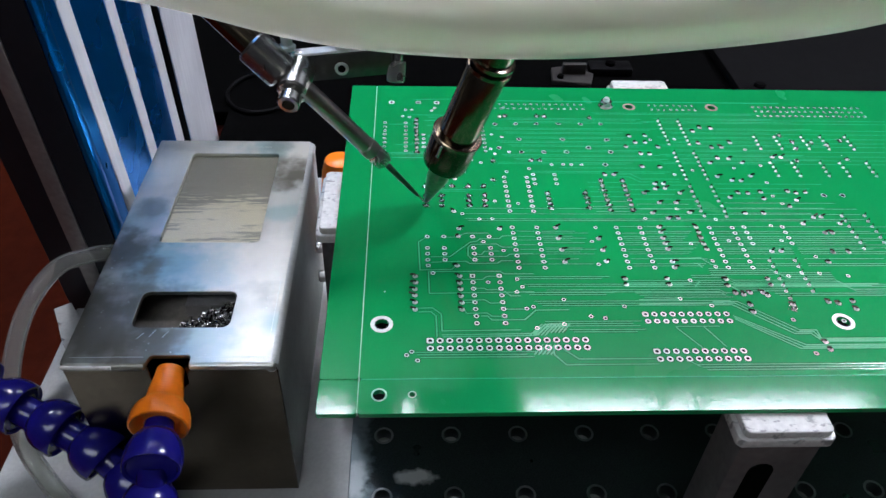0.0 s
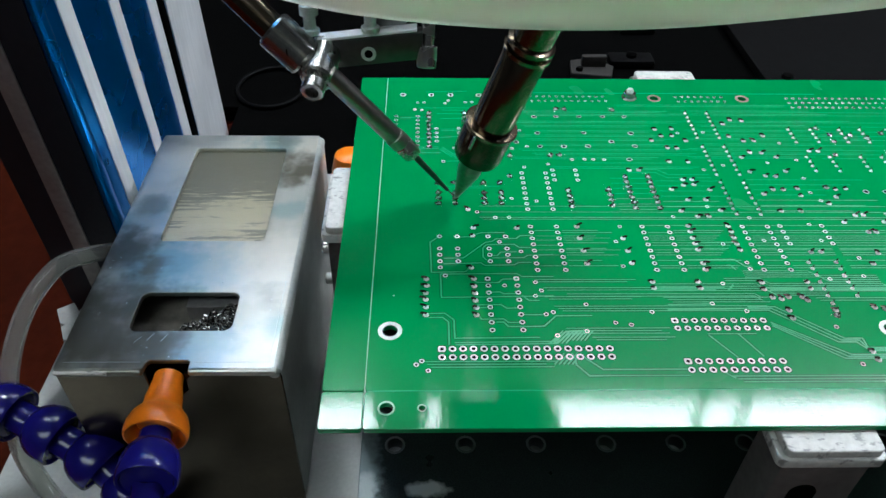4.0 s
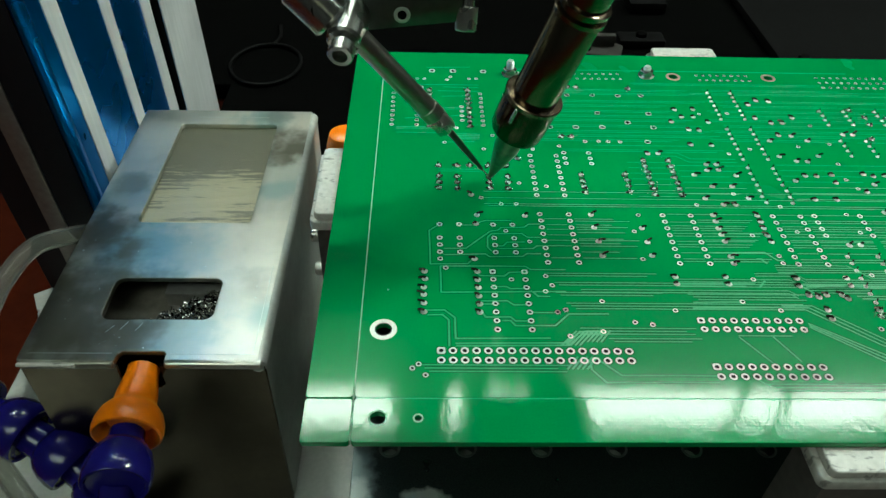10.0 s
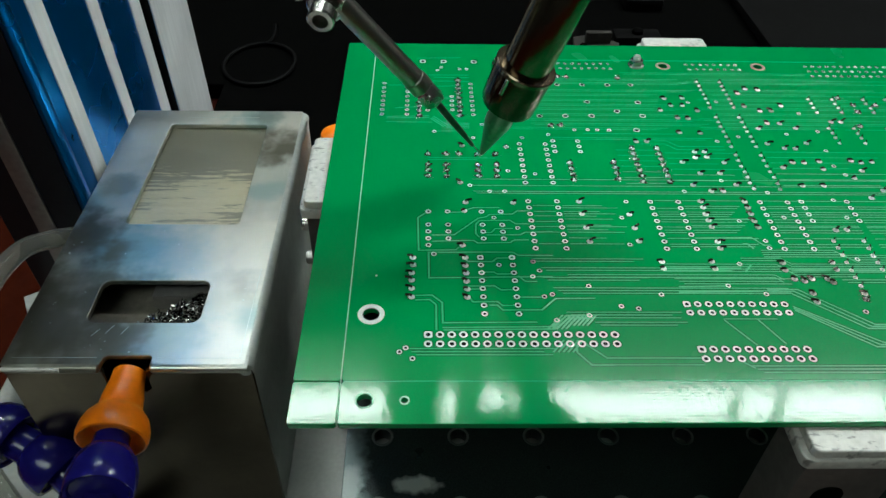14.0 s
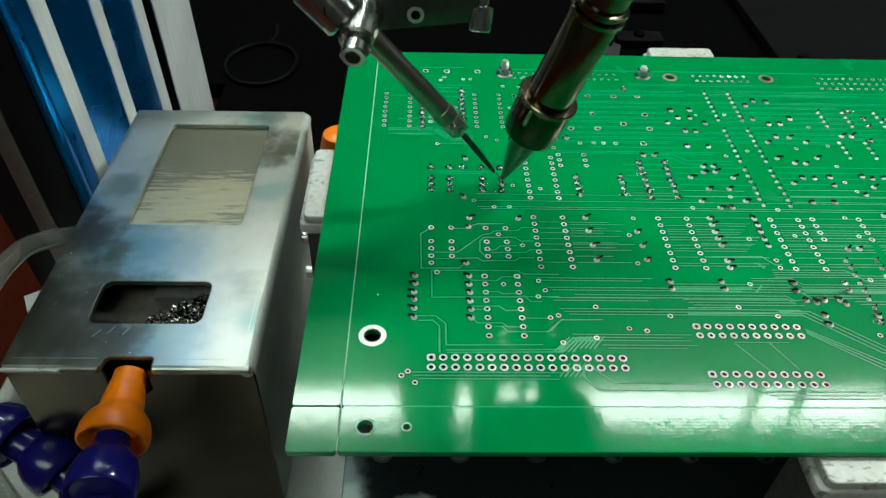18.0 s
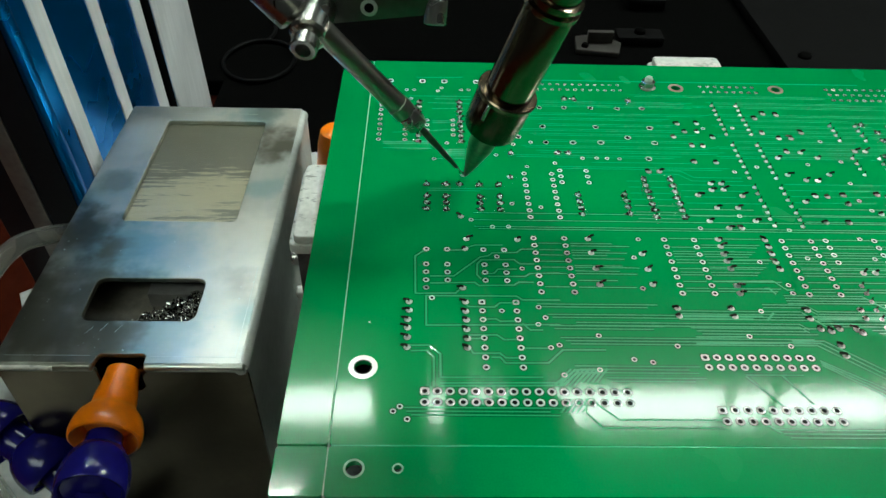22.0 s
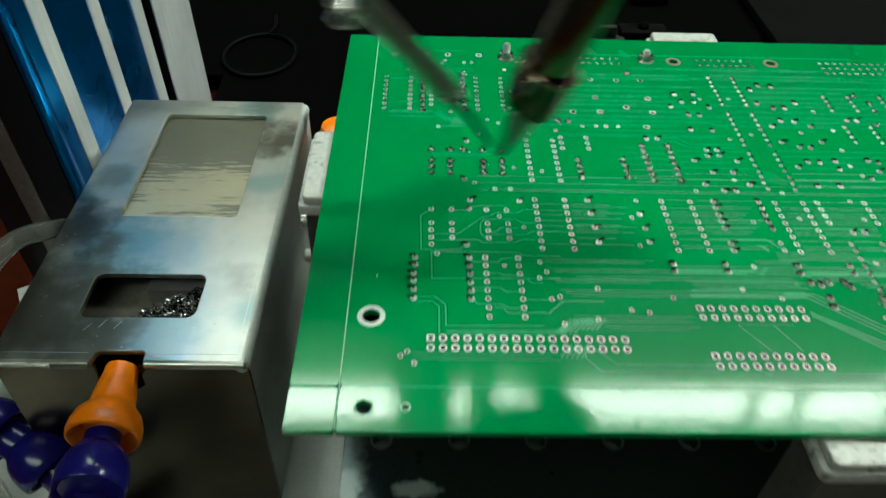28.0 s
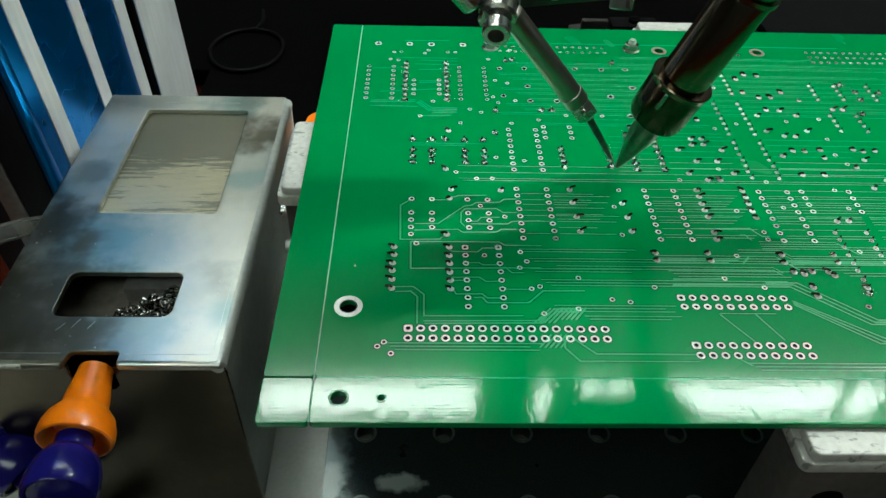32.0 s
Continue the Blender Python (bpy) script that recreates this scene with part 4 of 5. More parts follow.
def bus(x0, x1, y, n, pitch=0.62, w=0.2, jog=0.0):
    """Parallel horizontal traces over n steps; with jog, their right ends step aside at 45 degrees."""
    n, pitch = max(1, round(n * pitch / 0.85)), max(pitch, 0.85)
    for k in range(n):
        yy = y - k * pitch
        if jog:
            trace((x0, yy), (x1 - abs(jog) - k * 0.3, yy), (x1 - k * 0.3, yy + jog), w=w)
        else:
            trace((x0 + (k * 37 % 5) * 0.5, yy), (x1 - (k * 53 % 7) * 0.6, yy), w=w)


def lay_traces(t):
    """Far traces stand as thin ridges with sheen in their pale colour; near ones have a darker bare clearance on both
    sides.
    """
    bm, near, gaps = bmesh.new(), bmesh.new(), bmesh.new()
    for count, (w, pts) in enumerate(TRACES):
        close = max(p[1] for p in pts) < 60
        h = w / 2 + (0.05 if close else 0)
        for a, b in zip(pts, pts[1:]):
            a, b = Vector((*a, 0)), Vector((*b, 0))
            d = (b - a).normalized()
            n = Vector((-d.y, d.x, 0))
            a, b = a - d * h * 0.4, b + d * h * 0.4
            if close:
                lift = Vector((0, 0, 0.006 + 0.00001 * count))
                gaps.faces.new([gaps.verts.new(p + n * q * (h + 0.26) + lift) for p, q in ((a, 1), (a, -1), (b, -1), (b, 1))])
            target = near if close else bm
            ends = [[target.verts.new(p + Vector((0, 0, 0.012)) + n * h * q + Vector((0, 0, z))) for q, z in ((1.15, 0.002), (0.6, 0.022), (0, 0.03), (-0.6, 0.022), (-1.15, 0.002))]
                    for p in (a, b)]
            for k in range(4):
                target.faces.new((ends[0][k], ends[0][k + 1], ends[1][k + 1], ends[1][k])).smooth = True
    for b, mat, label in ((bm, TRACE, "fine copper traces with sheen painted in paler green"), (near, NEAR_TRACE, "green lacquered copper traces with sheen in the colour"), (gaps, CLEARANCE, "dark bare clearance beside the traces")):
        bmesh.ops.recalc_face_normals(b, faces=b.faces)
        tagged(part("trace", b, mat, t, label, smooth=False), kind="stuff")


trace((-0.2, 41.5), (-2.6, 39.2), (-2.3, 26.9), (6.8, 27.1), (8.0, 28.6))
trace((30.2, 25.2), (21.8, 25.2), (20.6, 26.3), (13.6, 26.3), (0.1, 26.2), (0.2, 17.4), (29.3, 17.9))
trace((1.0, 32.5), (6.5, 32.6), (12.9, 39.1), (14.9, 39.6), (15.9, 40.6), (21.8, 40.8), (22.9, 42.0), (26.0, 42.1))
trace((1.0, 30.2), (11.2, 30.6), (12.2, 29.6), (20.3, 29.8), (21.4, 30.8), (24.9, 30.8))
trace((5.0, 41.4), (9.1, 41.5))
trace((9.1, 42.1), (11.9, 43.3), (18.6, 43.4))
trace((25.5, 36.9), (22.2, 36.9), (20.9, 38.3), (13.1, 38.1), (12.1, 36.7), (11.9, 33.1), (12.8, 31.7))
trace((14.6, 33.5), (15.9, 33.6), (16.9, 35.0), (21.3, 35.1))
trace((14.5, 32.6), (23.1, 32.7), (24.3, 33.7), (31.2, 33.9))
trace((8.6, 24.0), (9.6, 23.0), (15.4, 22.9), (16.6, 24.2), (20.5, 24.3))
trace((12.5, 19.3), (15.5, 19.4), (16.4, 18.7), (20.0, 18.8))
trace((21.2, 18.1), (22.7, 16.3), (25.4, 16.3))
trace((-3.7, 11.7), (0.9, 11.8), (3.2, 9.5), (3.2, 3.4), (24.0, 3.6))
trace((-2.9, 10.3), (0.4, 10.4), (1.8, 8.8), (1.8, 1.3))
trace((3.2, 2.0), (27.4, 2.3), (30.8, 5.5), (36.0, 5.6))
trace((3.4, 1.3), (27.8, 1.6), (31.2, 4.8), (35.9, 4.8))
trace((9.3, 14.7), (15.4, 14.8), (16.8, 13.5), (19.6, 13.6))
trace((9.3, 13.7), (12.3, 13.8))
trace((9.5, 11.0), (10.1, 9.7), (15.7, 9.8), (16.8, 8.6), (19.6, 8.6))
trace((13.9, 8.7), (15.7, 8.7), (16.7, 7.2), (25.6, 7.3), (29.0, 10.8), (38.1, 10.9))
trace((20.6, 11.2), (26.0, 11.2))
trace((31.8, -2.9), (31.7, -5.0), (34.3, -8.4), (39.2, -8.3))
trace((66.9, 31.7), (81.1, 32.0), (83.4, 29.1), (85.1, 29.2))
trace((78.3, 29.6), (79.4, 29.6), (80.3, 27.8))
trace((70.3, 38.9), (83.1, 39.2))
trace((58.5, 14.7), (69.9, 14.9))
trace((58.0, 12.9), (77.8, 13.2))
trace((75.7, 19.7), (77.7, 21.9))
trace((-12.6, 105.2), (-4.9, 105.5))
trace((-6.0, 111.9), (13.4, 112.0))
trace((2.0, 110.5), (13.3, 110.3))
trace((0.2, 108.1), (13.3, 107.9))
trace((1.4, 104.7), (11.4, 105.1))
trace((1.5, 97.9), (8.7, 98.2))
trace((1.5, 97.0), (8.7, 97.3))
trace((-10.0, 91.6), (6.9, 93.4))
trace((-12.6, 86.7), (0.4, 87.2))
trace((-12.5, 85.9), (0.4, 86.3))
trace((-12.4, 83.8), (1.2, 83.7))
trace((5.5, 83.3), (12.4, 83.2))
trace((5.5, 82.4), (12.4, 82.4))
trace((5.5, 81.6), (12.3, 81.5))
trace((5.5, 80.7), (12.3, 80.7))
trace((2.3, 78.9), (10.7, 79.2))
trace((-3.5, 123.2), (11.1, 123.8))
trace((1.3, 86.3), (5.2, 81.8))
trace((1.8, 86.9), (5.5, 82.7))
trace((0.9, 85.7), (4.7, 81.3))
for k in range(5):
    trace((26.2 + k * 1.0, 1.6), (30.0 + k * 0.9, 5.7))
    trace((31.0 + k * 1.0, 2.6), (34.0 + k * 0.9, 5.9))
    trace((26.6 + k * 1.05, -4.9), (29.2 + k * 1.05, -1.6))
bus(-4.5, 27, -3.9, 5, 0.5)
bus(31, 57, 6.6, 5, 0.55)
bus(37, 57.5, 3.6, 4, 0.5)
trace((33.3, -1.6), (34.2, -3.0), (37.8, -6.5), (58.0, -6.5))
bus(34, 58, -8.3, 2, 0.6)
bus(68, 125, -8.6, 4, 0.55)
trace((66.0, -7.2), (68.5, -9.2))
trace((73.5, 4.6), (77.4, -2.6))
trace((66.0, 4.2), (71.0, -3.0))
bus(66, 78, 4.6, 2, 0.6)
for k in range(3):
    trace((79.0, 12.6 + k * 0.6), (84.0 + k, 12.6 + k * 0.6), (97.5 + k, 1.8 + k * 0.6), (102 + k, 1.8 + k * 0.6), (104, -1.0 + k * 0.5), (125, -1.0 + k * 0.5))
    trace((83.0, 7.2 + k * 0.6), (97.0 + k, -3.4 + k * 0.6), (125, -3.4 + k * 0.6))
bus(25, 52, 24.0, 3, 0.55)
bus(27, 75, 20.9, 3, 0.55)
bus(27, 52, 17.6, 4, 0.5)
bus(29, 84, 14.2, 4, 0.55)
bus(33, 84, 18.6, 3, 0.5, jog=-1.6)
bus(58, 86, 17.3, 4, 0.55)
bus(76, 88, 24.4, 2, 0.7, jog=-2.2)
bus(86, 130, 20.9, 3, 0.55)
bus(98, 140, 17.0, 3, 0.55)
for k, y in enumerate((46.6, 44.3, 43.4, 41.9, 41.0, 40.1, 38.9, 37.9, 36.5, 35.9, 34.7, 33.8, 31.6, 29.4, 28.5)):
    for x0, x1 in ((35.2, 50.5 - (k * 5) % 9), (59.9, 65.3), (67.3, 83.0 - (k * 7) % 6), (89.2, 94.6), (96.6, 110.5), (112.5, 150 - (k * 11) % 17)):
        if (k * 3 + round(x0)) % 7 or x0 > 60:
            trace((x0, y), (x1, y), w=0.2)
    if k % 2:
        trace((27.4, y), (33.0, y), w=0.2)
for x0, x1, ys in ((82, 100, (27.3, 26.5, 25.7, 24.9)), (56, 84, (22.3, 21.4, 20.6, 19.8)), (88, 118, (22.4, 21.6, 20.4, 19.6))):
    for k, y in enumerate(ys):
        trace((x0, y), (x1 + k * 0.7, y), (x1 + 2 + k * 0.7, y - 1.8), (x1 + 18, y - 1.8), w=0.2)
for y0, n in ((50.3, 3), (52.8, 2), (55.6, 2)):
    bus(12, 140, y0, n, 0.55)
for k in range(7):
    bus(54, 58, 69.8 - 2.62 * k, 1)
    bus(60, 65, 69.8 - 2.62 * k, 1)
    bus(68, 88 - (k % 3) * 3, 68.5 - 2.62 * k, 2, 0.5)
    bus(97, 134 - (k % 4) * 5, 69.2 - 2.62 * k, 2, 0.5)
bus(36, 84, 76.0, 3, 0.55)
bus(46, 74, 78.2, 2, 0.6)
for k in range(2):
    trace((60.5, 73.0 + k * 1.6), (69 + k * 0.9, 73.0 + k * 1.6), (72 + k * 0.9, 70.2 + k * 1.6), (86, 70.2 + k * 1.6), w=0.2)
for k, y0 in enumerate((81.3, 83.6, 86.0, 89.0, 92.2, 94.6, 97.4, 100.6, 103.3, 108.0, 110.2)):
    bus(24 + (k * 7) % 11, 72 + (k * 13) % 15, y0, 3, 0.5)
    bus(82 + (k * 5) % 9, 124 + (k * 17) % 23, y0 + 0.6, 3, 0.5)
    bus(126 + (k * 3) % 7, 190, y0 - 0.3, 2, 0.6)
trace((0, 65.5), (19, 65.5), w=0.22)
trace((0, 64.6), (14, 64.6), w=0.22)
bus(24, 140, 122.9, 1, w=0.5)
bus(64, 128, 114.6, 2, 0.9)
lay_traces(board)


# ---- steel box ----
def upright(outlines, y0, y1, bevel=0.0):
    """Like sheet(), but standing: outlines in x and z, thickness from y0 to y1."""
    bm = sheet(outlines, -y1, -y0, bevel)
    bm.transform(Matrix.Rotation(radians(90), 4, "X"))
    return bm


def steel_box():
    t = base("tip_cleaning_box", "brushed steel tip-cleaning box with a mesh window on the grey base", "box")
    edge = [(-70.6, 24.5), (-70.6, 27.0), (-71.3, 27.7), (-82.0, 27.7), (-82.8, 26.9), (-83.3, 24.5)]
    outer = rounded(-108.2, 24.5, -46.4, 144.4, 0.8)
    k = next(i for i in range(len(outer)) if outer[i][1] < 24.9 and outer[i][0] > -80)
    outer = outer[:k] + list(reversed(edge)) + outer[k:]
    lid = sheet([outer, list(reversed(rounded(-93, 79.4, -58.3, 135.2, 1.6))),
                 list(reversed(rounded(-91.5, 38.9, -61.4, 54.8, 2.6)))], -29.6, -27.8, 0.3)
    part("lid", lid, LID_STEEL, t, "brushed lid with two rectangular windows", smooth=False)
    notch = [(-107.7, -97), (-44.9, -97), (-44.9, -29.7), (-72, -29.7), (-72, -37), (-73.5, -38.5), (-81.5, -38.5), (-83, -37), (-83, -29.7),
             (-107.7, -29.7)]
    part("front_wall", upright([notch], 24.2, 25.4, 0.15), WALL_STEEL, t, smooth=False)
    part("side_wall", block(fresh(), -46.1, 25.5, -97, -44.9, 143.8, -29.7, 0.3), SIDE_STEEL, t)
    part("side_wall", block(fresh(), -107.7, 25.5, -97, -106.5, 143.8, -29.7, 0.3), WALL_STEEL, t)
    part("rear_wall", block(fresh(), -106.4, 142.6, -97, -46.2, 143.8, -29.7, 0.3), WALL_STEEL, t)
    part("partition", block(fresh(), -106.4, 76, -97, -46.2, 77, -33, 0.2), DARK_STEEL, t)
    part("tray", block(fresh(), -106.4, 33.5, -40.5, -46.2, 75.8, -39), TRAY, t, "dull grey tray")
    part("divider", block(fresh(), -79.5, 54.0, -38.9, -50, 75, -33.5, 0.4), DULL_ALU, t, "pale metal block inside")
    wires = bmesh.new()
    for i in range(66):
        x = -94.6 + i * 0.585
        block(wires, x - 0.1, 77.8, -30.05, x + 0.1, 136.8, -29.8)
    for j in range(101):
        y = 78 + j * 0.585
        block(wires, -95, y - 0.1, -29.9, -56.2, y + 0.1, -29.65)
    ob = part("mesh_screen", wires, MESH, t, "fine woven wire screen", smooth=False)
    tagged(ob, kind="stuff")
    part("screen_backing", block(fresh(), -95, 77.6, -31.4, -56, 137.4, -30.3), SCREEN_BACK, t, "tarnished plate under the screen")
    rnd = random.Random(11)
    pile = bmesh.new()
    for k in range(1500):
        x = -56 - abs(rnd.gauss(0, 12))
        y = rnd.uniform(38, 56 - 0.35 * (-58 - x))
        top = 7.8 - 0.26 * (-58 - x) + rnd.uniform(-1.5, 0.4)
        if top < 0.2 or x < -88:
            continue
        c = Vector((x, y, -38.9 + max(0.3, top)))
        pts = [c]
        d = Vector((rnd.uniform(-1, 1), rnd.uniform(-1, 1), rnd.uniform(-0.5, 0.7)))
        for q in range(3):
            d = (d + Vector((rnd.uniform(-1, 1), rnd.uniform(-1, 1), rnd.uniform(-0.8, 0.8)))).normalized()
            pts.append(pts[-1] + d * rnd.uniform(0.5, 1.1))
        sweep(pile, pts, rnd.uniform(0.16, 0.32), 6, 2)
    ob = part("solder_scrap", pile, SCRAP, t, "heap of shiny dark solder scraps")
    tagged(ob, kind="stuff")
    for x0, y0, x1, y1 in ((-88.4, 34.2, -86.8, 36.6), (-84.9, 35.1, -83.4, 38.0), (-80.8, 34.8, -79.5, 37.4)):
        bm = bmesh.new()
        rod(bm, (x0, y0, -27.82), (x1, y1, -27.82), 0.09, seg=6, bevel=0.02)
        part("scratch", bm, TIN, t)
    part("weld_bead", sweep(fresh(), [(-107.5, 23.5, -28.3), (-103, 23.3, -28.1), (-98, 23.4, -28.2), (-93, 23.4, -28.6)], 0.55, 8, 4), WORN_WHITE, t,
         "whitish weld bead on the front corner")
    splash = bmesh.new()
    for k in range(46):
        x, y = rnd.uniform(-106.5, -46), rnd.uniform(25, 78)
        if -93 < x < -60 and 37 < y < 56:
            continue
        r = rnd.uniform(0.06, 0.2) if k % 6 else 0.3
        lathe(splash, [(0, r), (r * 0.5, r * 0.8), (r * 0.8, r * 0.2)], (x, y, -27.82), (0, 0, 1), 7)
    tagged(part("solder_splash", splash, TIN, t, "tiny bright specks of splashed solder"), kind="stuff")
    for p, q in (((-106, 27.0), (-84.5, 27.0)), ((-69.5, 26.8), (-47.5, 26.8)), ((-48.2, 27), (-48.0, 60)), ((-88, 139.6), (-62, 139.8))):
        part("score_mark", rod(fresh(), (*p, -27.84), (*q, -27.84), 0.1, seg=6, bevel=0.02), TIN, t)
    # Added black blocks stand for the dark interior behind the notch.
    part("notch_dark_block", block(fresh(), -84, 25.6, -60, -70, 32.8, -45), BLACK, t, "black block added to darken the notch")
    part("notch_dark_back", block(fresh(), -90, 32.9, -60, -64, 33.4, -29.7), BLACK, t)
    part("bent_edge", rod(fresh(), (-46.7, 24.0, -30.1), (-46.7, 144.2, -30.1), 2.25, seg=28, bevel=0.9), SIDE_STEEL, t, "bright rounded bend of the lid")
    for x0, x1 in ((-107.6, -83.4), (-70.6, -45.4)):
        part("bent_edge", rod(fresh(), (x0, 24.7, -29.2), (x1, 24.7, -29.2), 1.3, seg=20, bevel=0.5), LID_STEEL, t)


steel_box()


# ---- hoses ----
def segmented_hose(places, label, nozzle=None, size=1.0, mouth_forward=True):
    t = base("segmented_hose", label, "hose", group="segmented hoses")
    pts = [Vector(p) for p in places]
    for a, b in zip(pts, pts[1:]):
        n = (b - a).length
        cup = [(-6.6, 4.6), (-5.6, 6.2), (-3.2, 7.9), (-0.4, 8.8), (2.6, 9.05), (4.8, 8.85), (5.3, 8.5), (5.1, 7.7), (4.5, 7.3), (4.4, 5.6)]
        if mouth_forward:
            prof = cup + [(4.6, 5.2), (n - 3, 5.2)]
        else:
            prof = [(-d, r) for d, r in reversed(cup)] + [(7.4, 4.8), (n - 3, 4.8)]
        prof = [(d, r * size) for d, r in prof]
        part("segment", lathe(fresh(), prof, a, b - a, 36), BLUE_PLASTIC, t)
    if nozzle:
        a, b = Vector(nozzle[0]), Vector(nozzle[1])
        n = (b - a).length
        prof = [(4, 5.6), (0.4, 7.4), (0, 7.9), (0.3, 8.4), (1.5, 8.6), (3.6, 8.4), (6, 7.6), (7.6, 6.4), (8.6, 5.6), (9.6, 5.3), (12, 5.1), (n - 2, 4.2), (n, 4.1), (n + 0.4, 3.0)]
        part("nozzle", lathe(fresh(), prof, a, b - a, 40), ORANGE_PLASTIC, t, "flared orange nozzle")


segmented_hose([(-88, -52, -86), (-85, -42, -80), (-82, -31, -69.5), (-79, -21, -57), (-76.5, -11.5, -45), (-75, -2.6, -33.5), (-76.4, 10, -34.0)],
               "blue segmented coolant hose with an orange nozzle at the steel box", ((-76.3, 6.4, -34.4), (-77.3, 26, -33.2)), 0.88, False)
segmented_hose([(-150, 40.5, -53), (-136.2, 33.4, -58), (-121.4, 27.6, -62), (-107.2, 21.4, -66.5), (-95.5, 14.5, -73.5), (-86, 3, -84)],
               "blue segmented hose crossing in front of the steel box")


def clear_tube():
    t = base("clear_tube", "clear flexible plastic tube plugged into the column side", "tube")
    part("tube", sweep(fresh(), [(-116, 110, -62), (-124, 107, -57), (-133, 101, -54), (-141, 95, -54), (-148.5, 85.5, -60), (-151.6, 71.7, -67), (-150.5, 55, -76),
                                 (-141.6, 36.5, -84), (-129.4, 23.2, -91), (-112, 8, -93.4), (-80, -20, -93.4)], 3.3, 20, 8, 2.3), TUBE_CLEAR, t)
    part("fitting", rod(fresh(), (-108.2, 113, -66), (-119, 108.6, -60), 4.0), BLACK, t, "black push-in fitting")


clear_tube()


# ---- soldering head (origin at the iron's tip) ----
HEAD = []
SAGGING = []
AXIS = Vector((0.283, -0.175, 0.943)).normalized()


def soldering_iron():
    t = base("soldering_iron", "heat-tinted steel soldering iron with a pointed tip", "soldering iron")
    o = (0, 0, 0)
    part("tip", lathe(fresh(), [(0, 0.3), (0.5, 0.55), (3, 1.2), (9, 2.65), (11.6, 3.25), (12.4, 3.4), (20.5, 3.45)], o, AXIS, 40), IRON_TIP, t)
    collar = part("collar", lathe(fresh(), [(18.2, 3.6), (18.3, 5.9), (18.7, 6.5), (19.6, 6.85), (23, 7.0), (29.4, 7.05), (29.6, 7.0)], o, AXIS, 44), COLLAR_STEEL, t)
    part("flange", lathe(fresh(), [(29.6, 6.2), (29.8, 7.4), (30.9, 7.5), (31.2, 7.2), (31.3, 5.9)], o, AXIS, 44), BRONZED, collar, "thin flange ring")
    part("barrel", lathe(fresh(), [(31.2, 5.75), (54.5, 5.7), (54.8, 5.5)], o, AXIS, 44), BRONZED, t)
    part("clip_ring", lathe(fresh(), [(54.8, 5.6), (55.2, 6.3), (56.2, 6.3), (56.5, 5.4), (57.4, 5.4), (57.7, 6.2), (58.6, 6.2), (59, 5.4)], o, AXIS, 44), BRONZED, t)
    part("upper_barrel", lathe(fresh(), [(59, 5.1), (71, 5.0), (71.3, 4.6)], o, AXIS, 44), BRONZED, t)
    # Widened out of view to block part of the strip light's reflection.
    part("handle", lathe(fresh(), [(70, 5), (72, 6), (86, 6.4), (90, 11), (94, 13), (150, 13.5), (170, 13), (172, 8)], o, AXIS, 32), BLACK, t, "black handle")
    side = Vector((-0.62, -0.78, 0.04)).normalized()
    part("key", rod(fresh(), AXIS * 25 + side * 6.9, AXIS * 30 + side * 7.0, 0.55), STEEL, collar, "small bright locating key")
    # Out-of-view block and rail, added to reflect dark and bright in the board.
    carriage = part("carriage", block(fresh(), 6, 6, 152, 50, 40, 192, 3), DARK_GREY, t, "unseen dark carriage block added above the iron")
    part("carriage_rail", block(fresh(), 26, 3.4, 154, 28.4, 5.9, 190, 0.4), BARE_ALU, carriage, "unseen bright rail added for its reflection")
    HEAD.append(t)


soldering_iron()


